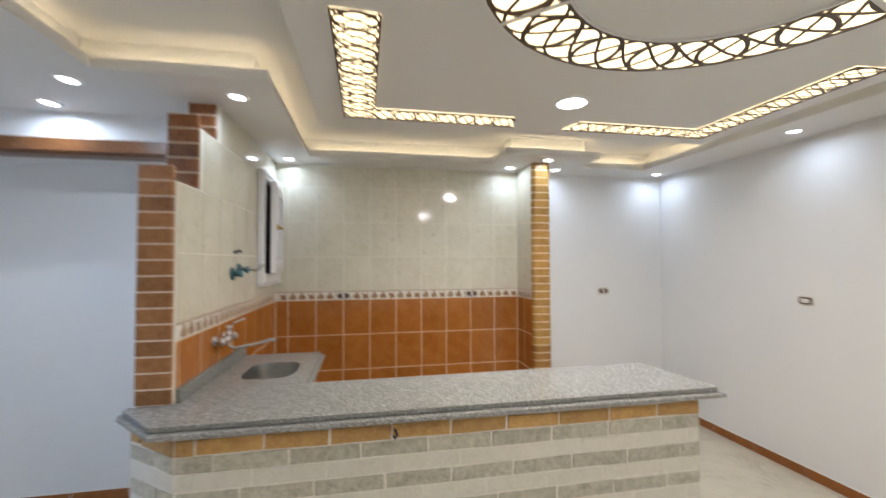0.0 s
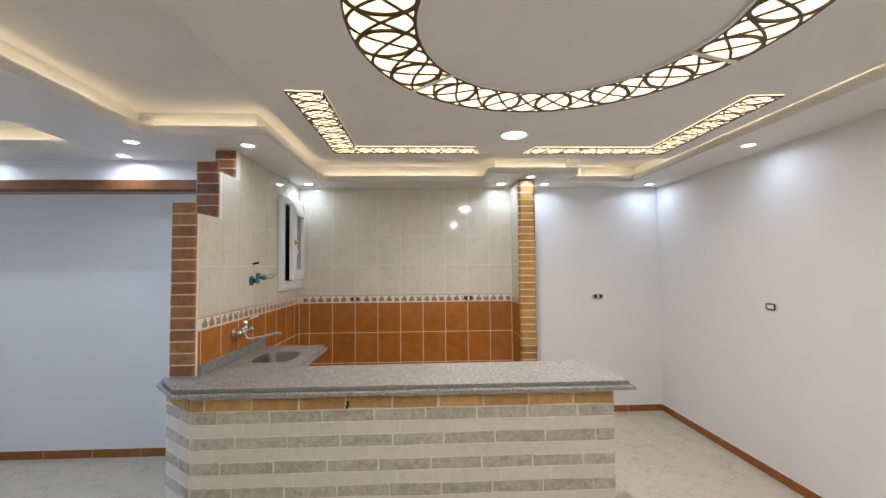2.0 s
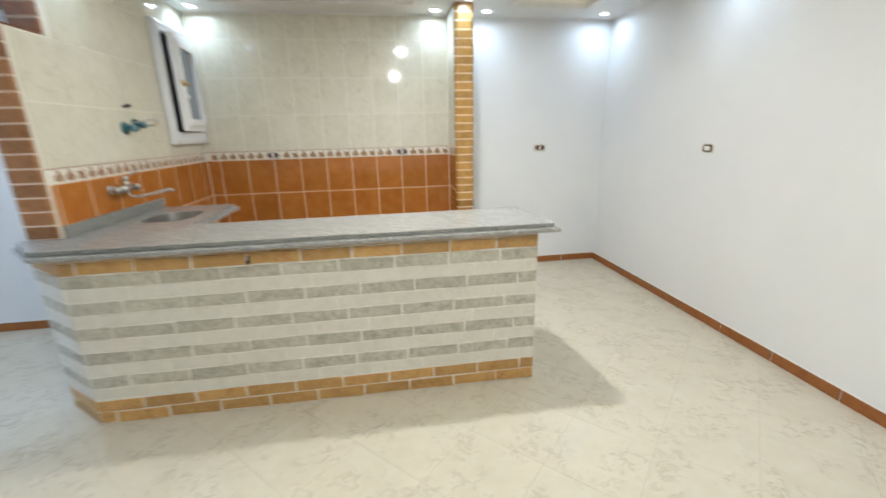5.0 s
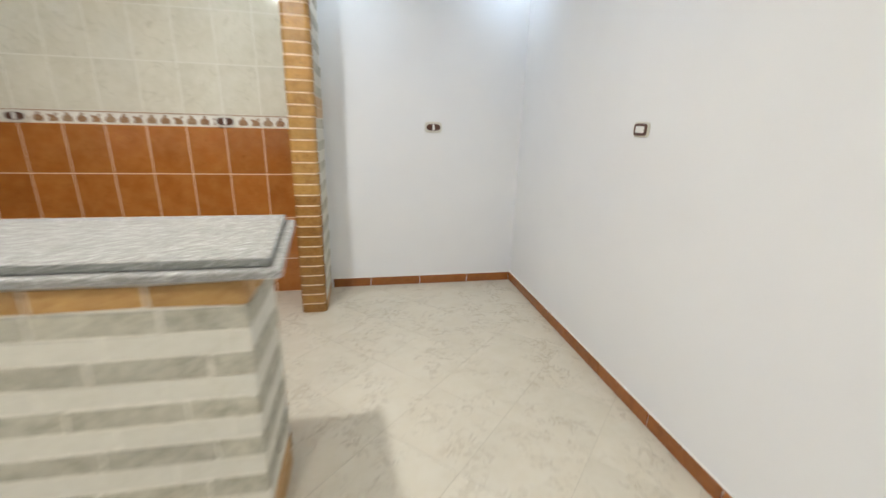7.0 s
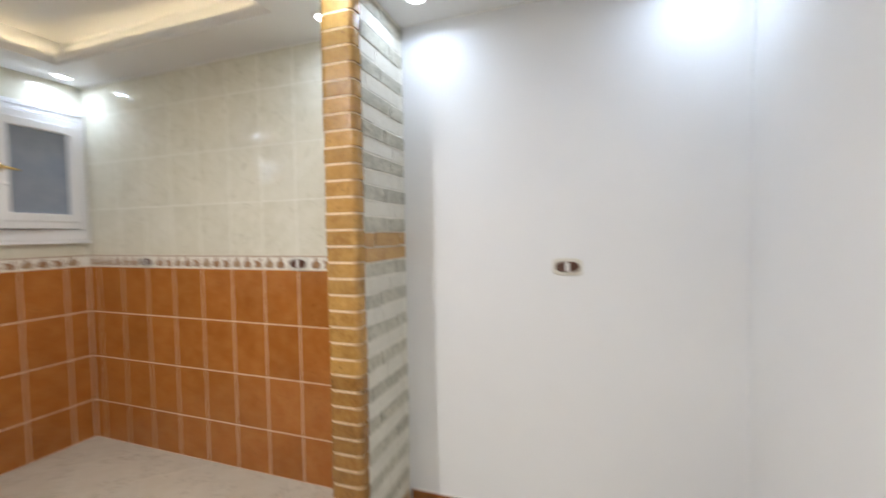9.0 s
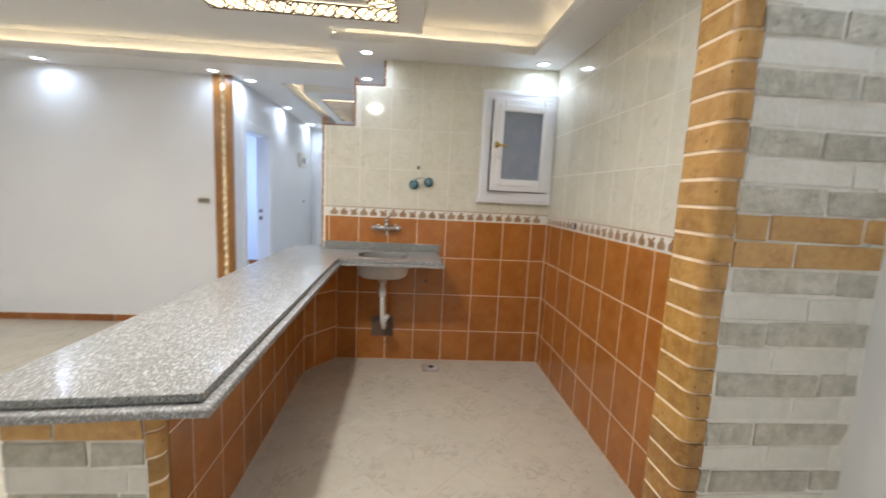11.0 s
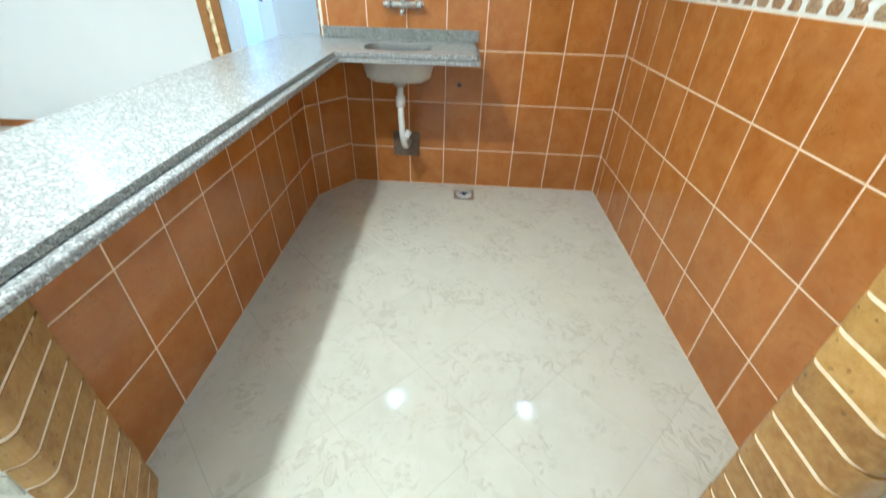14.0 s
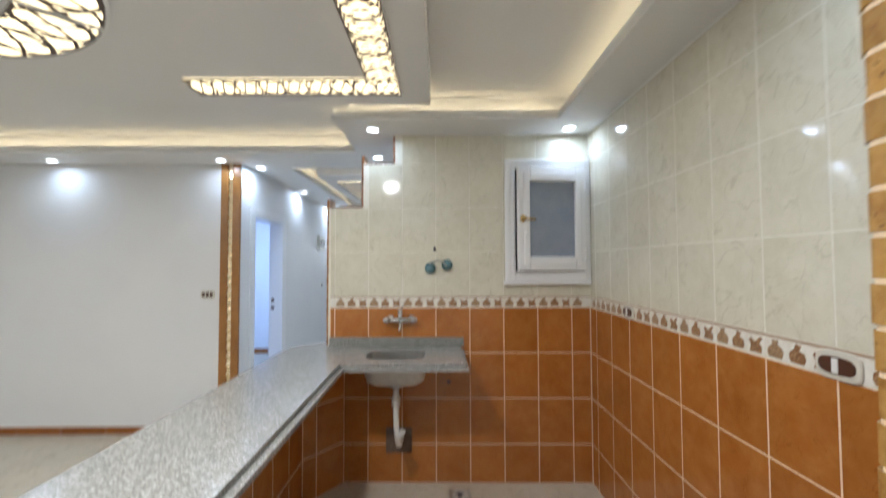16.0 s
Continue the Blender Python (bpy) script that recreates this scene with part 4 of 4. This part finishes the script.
part("cup", ring_mesh(0.036, 0.062, 0.014, 0.005), "zinc", grate, "raised steel cup")
part("cover", cyl(bmesh.new(), (0, 0, 0.005), (0, 0, 0.009), 0.035), "dark", grate, "dark opening")
for y in (-0.022, 0.022):
    part("lug", cyl(bmesh.new(), (0.012, y, 0.009), (0.012, y, 0.014), 0.009), "zinc", grate)

# ---- tiles on the kitchen walls ----
G = 0.0065


def motif_mesh(which):
    """A little pot or jug, in low relief."""
    pts = {0: [(-0.02, 0), (0.02, 0), (0.026, 0.018), (0.018, 0.034), (0.008, 0.038), (0.01, 0.052), (-0.01, 0.052), (-0.008, 0.038), (-0.02, 0.03), (-0.026, 0.014)],
           1: [(-0.018, 0), (0.018, 0), (0.024, 0.014), (0.02, 0.03), (0.006, 0.036), (0.012, 0.05), (-0.004, 0.054), (-0.008, 0.04), (-0.022, 0.028), (-0.024, 0.012)],
           2: [(-0.022, 0), (0.02, 0), (0.022, 0.02), (0.012, 0.03), (0.024, 0.046), (0.016, 0.05), (0.0, 0.034), (-0.018, 0.044), (-0.024, 0.036), (-0.016, 0.022)]}[which]
    me = bpy.data.meshes.new("motif")
    n = len(pts)
    me.from_pydata([(x, y, 0.002) for x, y in pts] + [(x * 0.9, y * 0.95 + 0.001, 0.0048) for x, y in pts], [], [tuple(range(n, 2 * n))] + [(i, (i + 1) % n, n + (i + 1) % n, n + i) for i in range(n)])
    me.materials.append(M["motif" if which != 0 else "motif_lt"])
    return me


MOTIFS = [motif_mesh(i) for i in range(3)]


def tiled(wall, m, u0, u1, anchor, top, rows_o=True, skip=None, border=True):
    """Terracotta tiles to ZB, a border, cream tiles above, as high as top(u) allows."""
    us = cuts(u0, u1, anchor, TW)
    for a, b in zip(us, us[1:]):
        zs = [0.0, ZB - 3 * TH, ZB - 2 * TH, ZB - TH, ZB]
        for z0, z1 in zip(zs, zs[1:]):
            lay(wall, m, "tile", (a + G / 2, z0 + G / 2, b - G / 2, z1 - G / 2), 0.0022, 0.0008, "orange_tile")
        t = lay(wall, m, "border_tile", (a + 0.001, ZB + 0.002, b - 0.001, ZB + 0.078), 0.003, 0.001, "border")
        if t:
            for i in range(3):
                u = anchor + math.floor((a + 0.01 - anchor) / TW) * TW + TW * (i + 0.5) / 3
                if a + 0.02 < u < b - 0.02:
                    shared("motif", MOTIFS[i], pose(u - a - 0.001, 0.008, 0) @ Matrix.Diagonal((1.35, 1.15, 1, 1)), t)
            lay(wall, m, "rail", (a, ZB + 0.0755, b, ZB + 0.0845), 0.0042, 0.001, "line")
        z = ZB + 0.085
        k = 1
        while z < ZC - 0.01:
            z1 = min(ZB + 0.08 + k * TH, ZC)
            hi = min(z1, top((a + b) / 2))
            if hi > z + 0.02 and not (skip and skip(a, b, z, hi)):
                lay(wall, m, "tile", (a + 0.0028, z + 0.0022, b - 0.0028, hi - 0.0022), 0.002, 0.0008, "cream_tile")
            z = z1
            k += 1


m_back = face_m((0, YB + 0.003, 0), (1, 0, 0), (0, -1, 0))
tiled(wall_kitchen_back, m_back, XS + 0.004, 1.629, 1.128, lambda u: ZC)
# sink wall: u runs along +y when seen from the kitchen
m_sink = face_m((XS - 0.003, 0, 0), (0, 1, 0), (1, 0, 0))
tiled(wall_sink, m_sink, 2.215, YB, YB - 0.137, lambda u: 2.03 if u < 2.46 else (2.36 if u < 2.70 else ZC))
m_stub = face_m((1.633, 0, 0), (0, -1, 0), (-1, 0, 0))
tiled(wall_stub, m_stub, -YB, -3.768, -YB + 0.18, lambda u: ZC)
for ws, lo, hi in ((wall_kitchen_back, (XS, YB + 0.0015, 0), (1.633, YB + 0.004, ZB)),):
    part("grout_bed", boxes((lo, hi)), "grout_o", ws, "peach grout")
part("grout_bed", boxes(((XS - 0.004, 2.212, 0), (XS - 0.0015, YB, ZB))), "grout_o", wall_sink, "peach grout")
part("grout_bed", boxes(((1.6315, 3.767, 0), (1.6345, YB, ZB)), ((1.6318, 3.767, ZB), (1.6342, YB, ZC))), "grout_o", wall_stub, "peach grout")

# grout behind the cream tiles and a thin bead under the ceiling
part("grout_bed", boxes(((XS, YB + 0.0015, ZB), (1.633, YB + 0.004, ZC))), "grout_c", wall_kitchen_back, "cream grout")
for nm, lo, hi in (("trim_back", (XS + 0.002, YB - 0.008, ZC - 0.008), (1.62, YB + 0.004, ZC - 0.0005)), ("trim_right", (XR - 0.006, YF, ZC - 0.007), (XR - 0.0005, YR, ZC - 0.0005)), ("trim_hall_back", (1.82, YR - 0.006, ZC - 0.007), (XR - 0.007, YR - 0.0005, ZC - 0.0005))):
    structure(nm, boxes((lo, hi), bevel=0.002), "white_plastic", "thin white filler bead between wall and ceiling", "trim")

# tiles on the bar's kitchen side
zs = [0.0, 0.297, 0.629, 0.948]
for p, q in (((1.500, 2.1265), (-0.495, 2.114)), ((-0.495, 2.114), (-0.79, 2.3245))):
    d = Vector((q[0] - p[0], q[1] - p[1], 0))
    ln = d.length
    d.normalize()
    u, nrm = -d, Vector((d.y, -d.x, 0))
    m = face_m((q[0], q[1], 0), u, nrm)
    part("grout_bed", box(bmesh.new(), (0, 0, 0), (ln, 0.948, 0.0015), 0, m), "grout_o", bar, "peach grout")
    us = cuts(0, ln, 1.719, 0.245)
    for a, b in zip(us, us[1:]):
        for z0, z1 in zip(zs, zs[1:]):
            lay(bar, m, "tile", (a + G / 2, z0 + G / 2, b - G / 2, z1 - G / 2), 0.0024, 0.0008, "orange_tile")

# ---- bricks ----
rng = random.Random(4)


def courses(parent, m, length, n, kind, off=0.0, d=0.004, grey_len=0.30, over=(0, 0)):
    """Courses of bricks on an upright face; kind(i) names the material of course i."""
    for i in range(n):
        mt = kind(i)
        step = {"ochre_brick": 0.268}.get(mt, grey_len)
        shift = off + (0.1, 0.24, 0.0, 0.17)[i % 4] + rng.uniform(-0.03, 0.03)
        us = cuts(-over[0], length + over[1], shift, step)
        lo, hi = i * BH + 0.004, (i + 1) * BH - 0.004
        for a, b in zip(us, us[1:]):
            rel = 0.002 if mt == "white_brick" else d + rng.uniform(0.0, 0.003)
            gap = 0.003 if mt == "white_brick" else 0.0055
            lay(parent, m, "brick", (a + gap, lo + rng.choice((0, 0.001, 0.002)), b - gap, hi), rel, 0.002, mt, 1 + rng.randrange(3))


def bar_kind(i):
    return "ochre_brick" if i in (0, 1, 12) else ("grey_brick" if i % 2 else "white_brick")


def along(p, q):
    """The face from p to q, seen with p on the left."""
    d = Vector((q[0] - p[0], q[1] - p[1], 0))
    ln = d.length
    d.normalize()
    return face_m((p[0], p[1], 0), d, (d.y, -d.x, 0)), ln


for p, q, over in ((BAR[0], BAR[1], (0, 0.0075)), (BAR[1], BAR[2], (0.004, 0)), (BAR[8], BAR[0], (0, 0))):
    m, ln = along(p, q)
    courses(bar, m, ln, 13, bar_kind, over=over)
    us = cuts(-over[0], ln + over[1], 0.2, 0.268)
    for a, b in zip(us, us[1:]):
        lay(bar, m, "brick", (a + 0.003, 13 * BH + 0.003, b - 0.003, 0.951), 0.004, 0.002, "ochre_brick", 1)


def rounded_brick(w, h, d, r, material):
    key = ("rounded", round(w, 3), round(h, 3), material)
    if key in PIECES:
        return PIECES[key]
    prof = [(0, -0.003), (0, d - r)] + [(r - r * math.cos(a), d - r + r * math.sin(a)) for a in (0.3, 0.6, 0.9, 1.2)] + [(r, d), (w - r, d)] + [(w - r + r * math.sin(a), d - r + r * math.cos(a)) for a in (0.3, 0.6, 0.9, 1.2)] + [(w, d - r), (w, -0.003)]
    n, c = len(prof), 0.0012
    verts = [(u, c if 0 < i < n - 1 else 0, z) for i, (u, z) in enumerate(prof)] + [(u, h - (c if 0 < i < n - 1 else 0), z) for i, (u, z) in enumerate(prof)]
    faces = [(i, i + 1, n + i + 1, n + i) for i in range(n - 1)] + [tuple(range(n))[::-1], tuple(range(n, 2 * n))]
    me = bpy.data.meshes.new("brick")
    me.from_pydata(verts, [], faces)
    me.materials.append(M[material])
    PIECES[key] = me
    return me


def brick_edge(parent, m, w, z0, z1, materials, d=0.020, r=0.016, mortar="mortar_o", ragged=0.001):
    """A stack of rounded bricks up an edge, on a cream mortar bed."""
    n = round((z1 - z0) / BH)
    h = (z1 - z0) / n
    bed = part("mortar_bed", bmesh.new(), mortar, parent, "cream mortar")
    bed.data = rounded_brick(w - 0.005 - 1.6 * ragged, z1 - z0, d - 0.0012, r * 0.985, mortar)
    bed.matrix_local = m @ pose(0.0025, z0, -0.0005)
    for i in range(n):
        mt = materials[rng.randrange(len(materials))] if len(materials) < 3 else materials[min(2, int(3 * (i + rng.uniform(-3, 3)) / n)) if i > 3 else 0]
        shared("brick", rounded_brick(w, h - 0.007, d, r, mt), m @ pose(rng.uniform(-ragged, ragged * 0.3), z0 + i * h + 0.00375, rng.uniform(-0.001, 0.001)), parent)


# the pier: rounded bricks on its end, courses on the hall side
m = face_m((1.628, 3.765, 0), (1, 0, 0), (0, -1, 0))
# lowest third in the darkened brick, as painted shade
brick_edge(wall_stub, m, 0.172, 0.0, ZC, ["brown_brick", "amber_brick", "amber_brick"], d=0.056, r=0.03, ragged=0.004)
m, ln = along((1.797, 3.765), (1.797, YR))
courses(wall_stub, m, ln, 36, lambda i: "ochre_brick" if i in (0, 19, 20) else ("grey_brick" if i % 2 == (0 if i < 19 else 1) else "white_brick"), 0.02)
# the bar's flared end
m, ln = along(BAR[2], BAR[3])
brick_edge(bar, m, ln, 0.0, 0.950, ["amber_brick"], d=0.045, r=0.028, ragged=0.008)
# the stepped wall's edges; the low stack's colour has the downlight painted in
for y, z0, z1 in ((2.2, 1.0005, 2.10), (2.46, 2.04, 2.43), (2.70, 2.37, 2.575)):
    m = face_m((-0.909, y, 0), (1, 0, 0), (0, -1, 0))
    brick_edge(wall_sink, m, 0.152, z0, z1, ["umber_brick" if z0 < 1.5 else "red_brick"], d=0.018, r=0.012, mortar="mortar_r")
for y0, y1, z in ((2.2, 2.445, 2.031), (2.46, 2.685, 2.361)):
    for k in range(3):
        a = y0 + (y1 - y0) * k / 3
        part("cap_brick", boxes(((-0.904, a + 0.003, z), (XS - 0.004, a + (y1 - y0) / 3 - 0.003, z + 0.012)), bevel=0.003), "red_brick", wall_sink)

# ---- skirting ----
def skirting(name, p, q, label, first):
    m, ln = along(p, q)
    base = structure(name, box(bmesh.new(), (0, 0, 0.0005), (ln, 0.08, 0.006), 0, m), "white_plastic", label, "skirting")
    us = cuts(0, ln, first, 0.42)
    for a, b in zip(us, us[1:]):
        lay(base, m, "tile", (a + 0.0025, 0.001, b - 0.0025, 0.073), 0.011, 0.002, "skirting")


skirting("baseboard_right", (XR, YR - 0.001), (XR, YF), "brown tile skirting along the white hall wall", YR - 3.103)
skirting("baseboard_back", (1.815, YR), (XR - 0.012, YR), "brown tile skirting along the white back wall", 2.127 - 1.815)
skirting("baseboard_left", (XL, YF), (XL, 0.89), "brown tile skirting along the white hall wall", 0.2)
skirting("baseboard_niche", (XE, YN), (-0.96, YN), "dark brown tile skirting along the recessed wall", 0.16)

# ---- floor tiles, laid diagonally ----
S, near, far = 0.405, [], []
c45 = math.sqrt(0.5)
m45 = Matrix.Translation((1.0, 3.0, 0)) @ Matrix.Rotation(radians(45), 4, "Z")
for i in range(-16, 17):
    for j in range(-16, 17):
        c = m45 @ Vector(((i + 0.5) * S, (j + 0.5) * S, 0))
        if not (XE - 0.3 < c.x < XR + 0.3 and YF - 0.3 < c.y < YR + 0.3) or (c.x < XL - 0.35 and c.y < YD - 0.35) or (c.x < -1.3 and c.y > YN + 0.3):
            continue
        (near if c.x > -2.0 and c.y > -0.9 else far).append((i, j))
me = piece_mesh("floor_tile", S - 0.0018, S - 0.0018, 0.0, 0.0007, "floor")
for i, j in near:
    shared("floor_tile", me, m45 @ pose(i * S, j * S, 0), floor)
bm = bmesh.new()
for i, j in far:
    q = [bm.verts.new(m45 @ Vector((x, y, 0))) for x, y in ((i * S, j * S), ((i + 1) * S - 0.0025, j * S), ((i + 1) * S - 0.0025, (j + 1) * S - 0.0025), (i * S, (j + 1) * S - 0.0025))]
    bm.faces.new(q)
ob = part("floor_tiles_far", bm, "floor", floor)
ob["kind"] = "stuff"
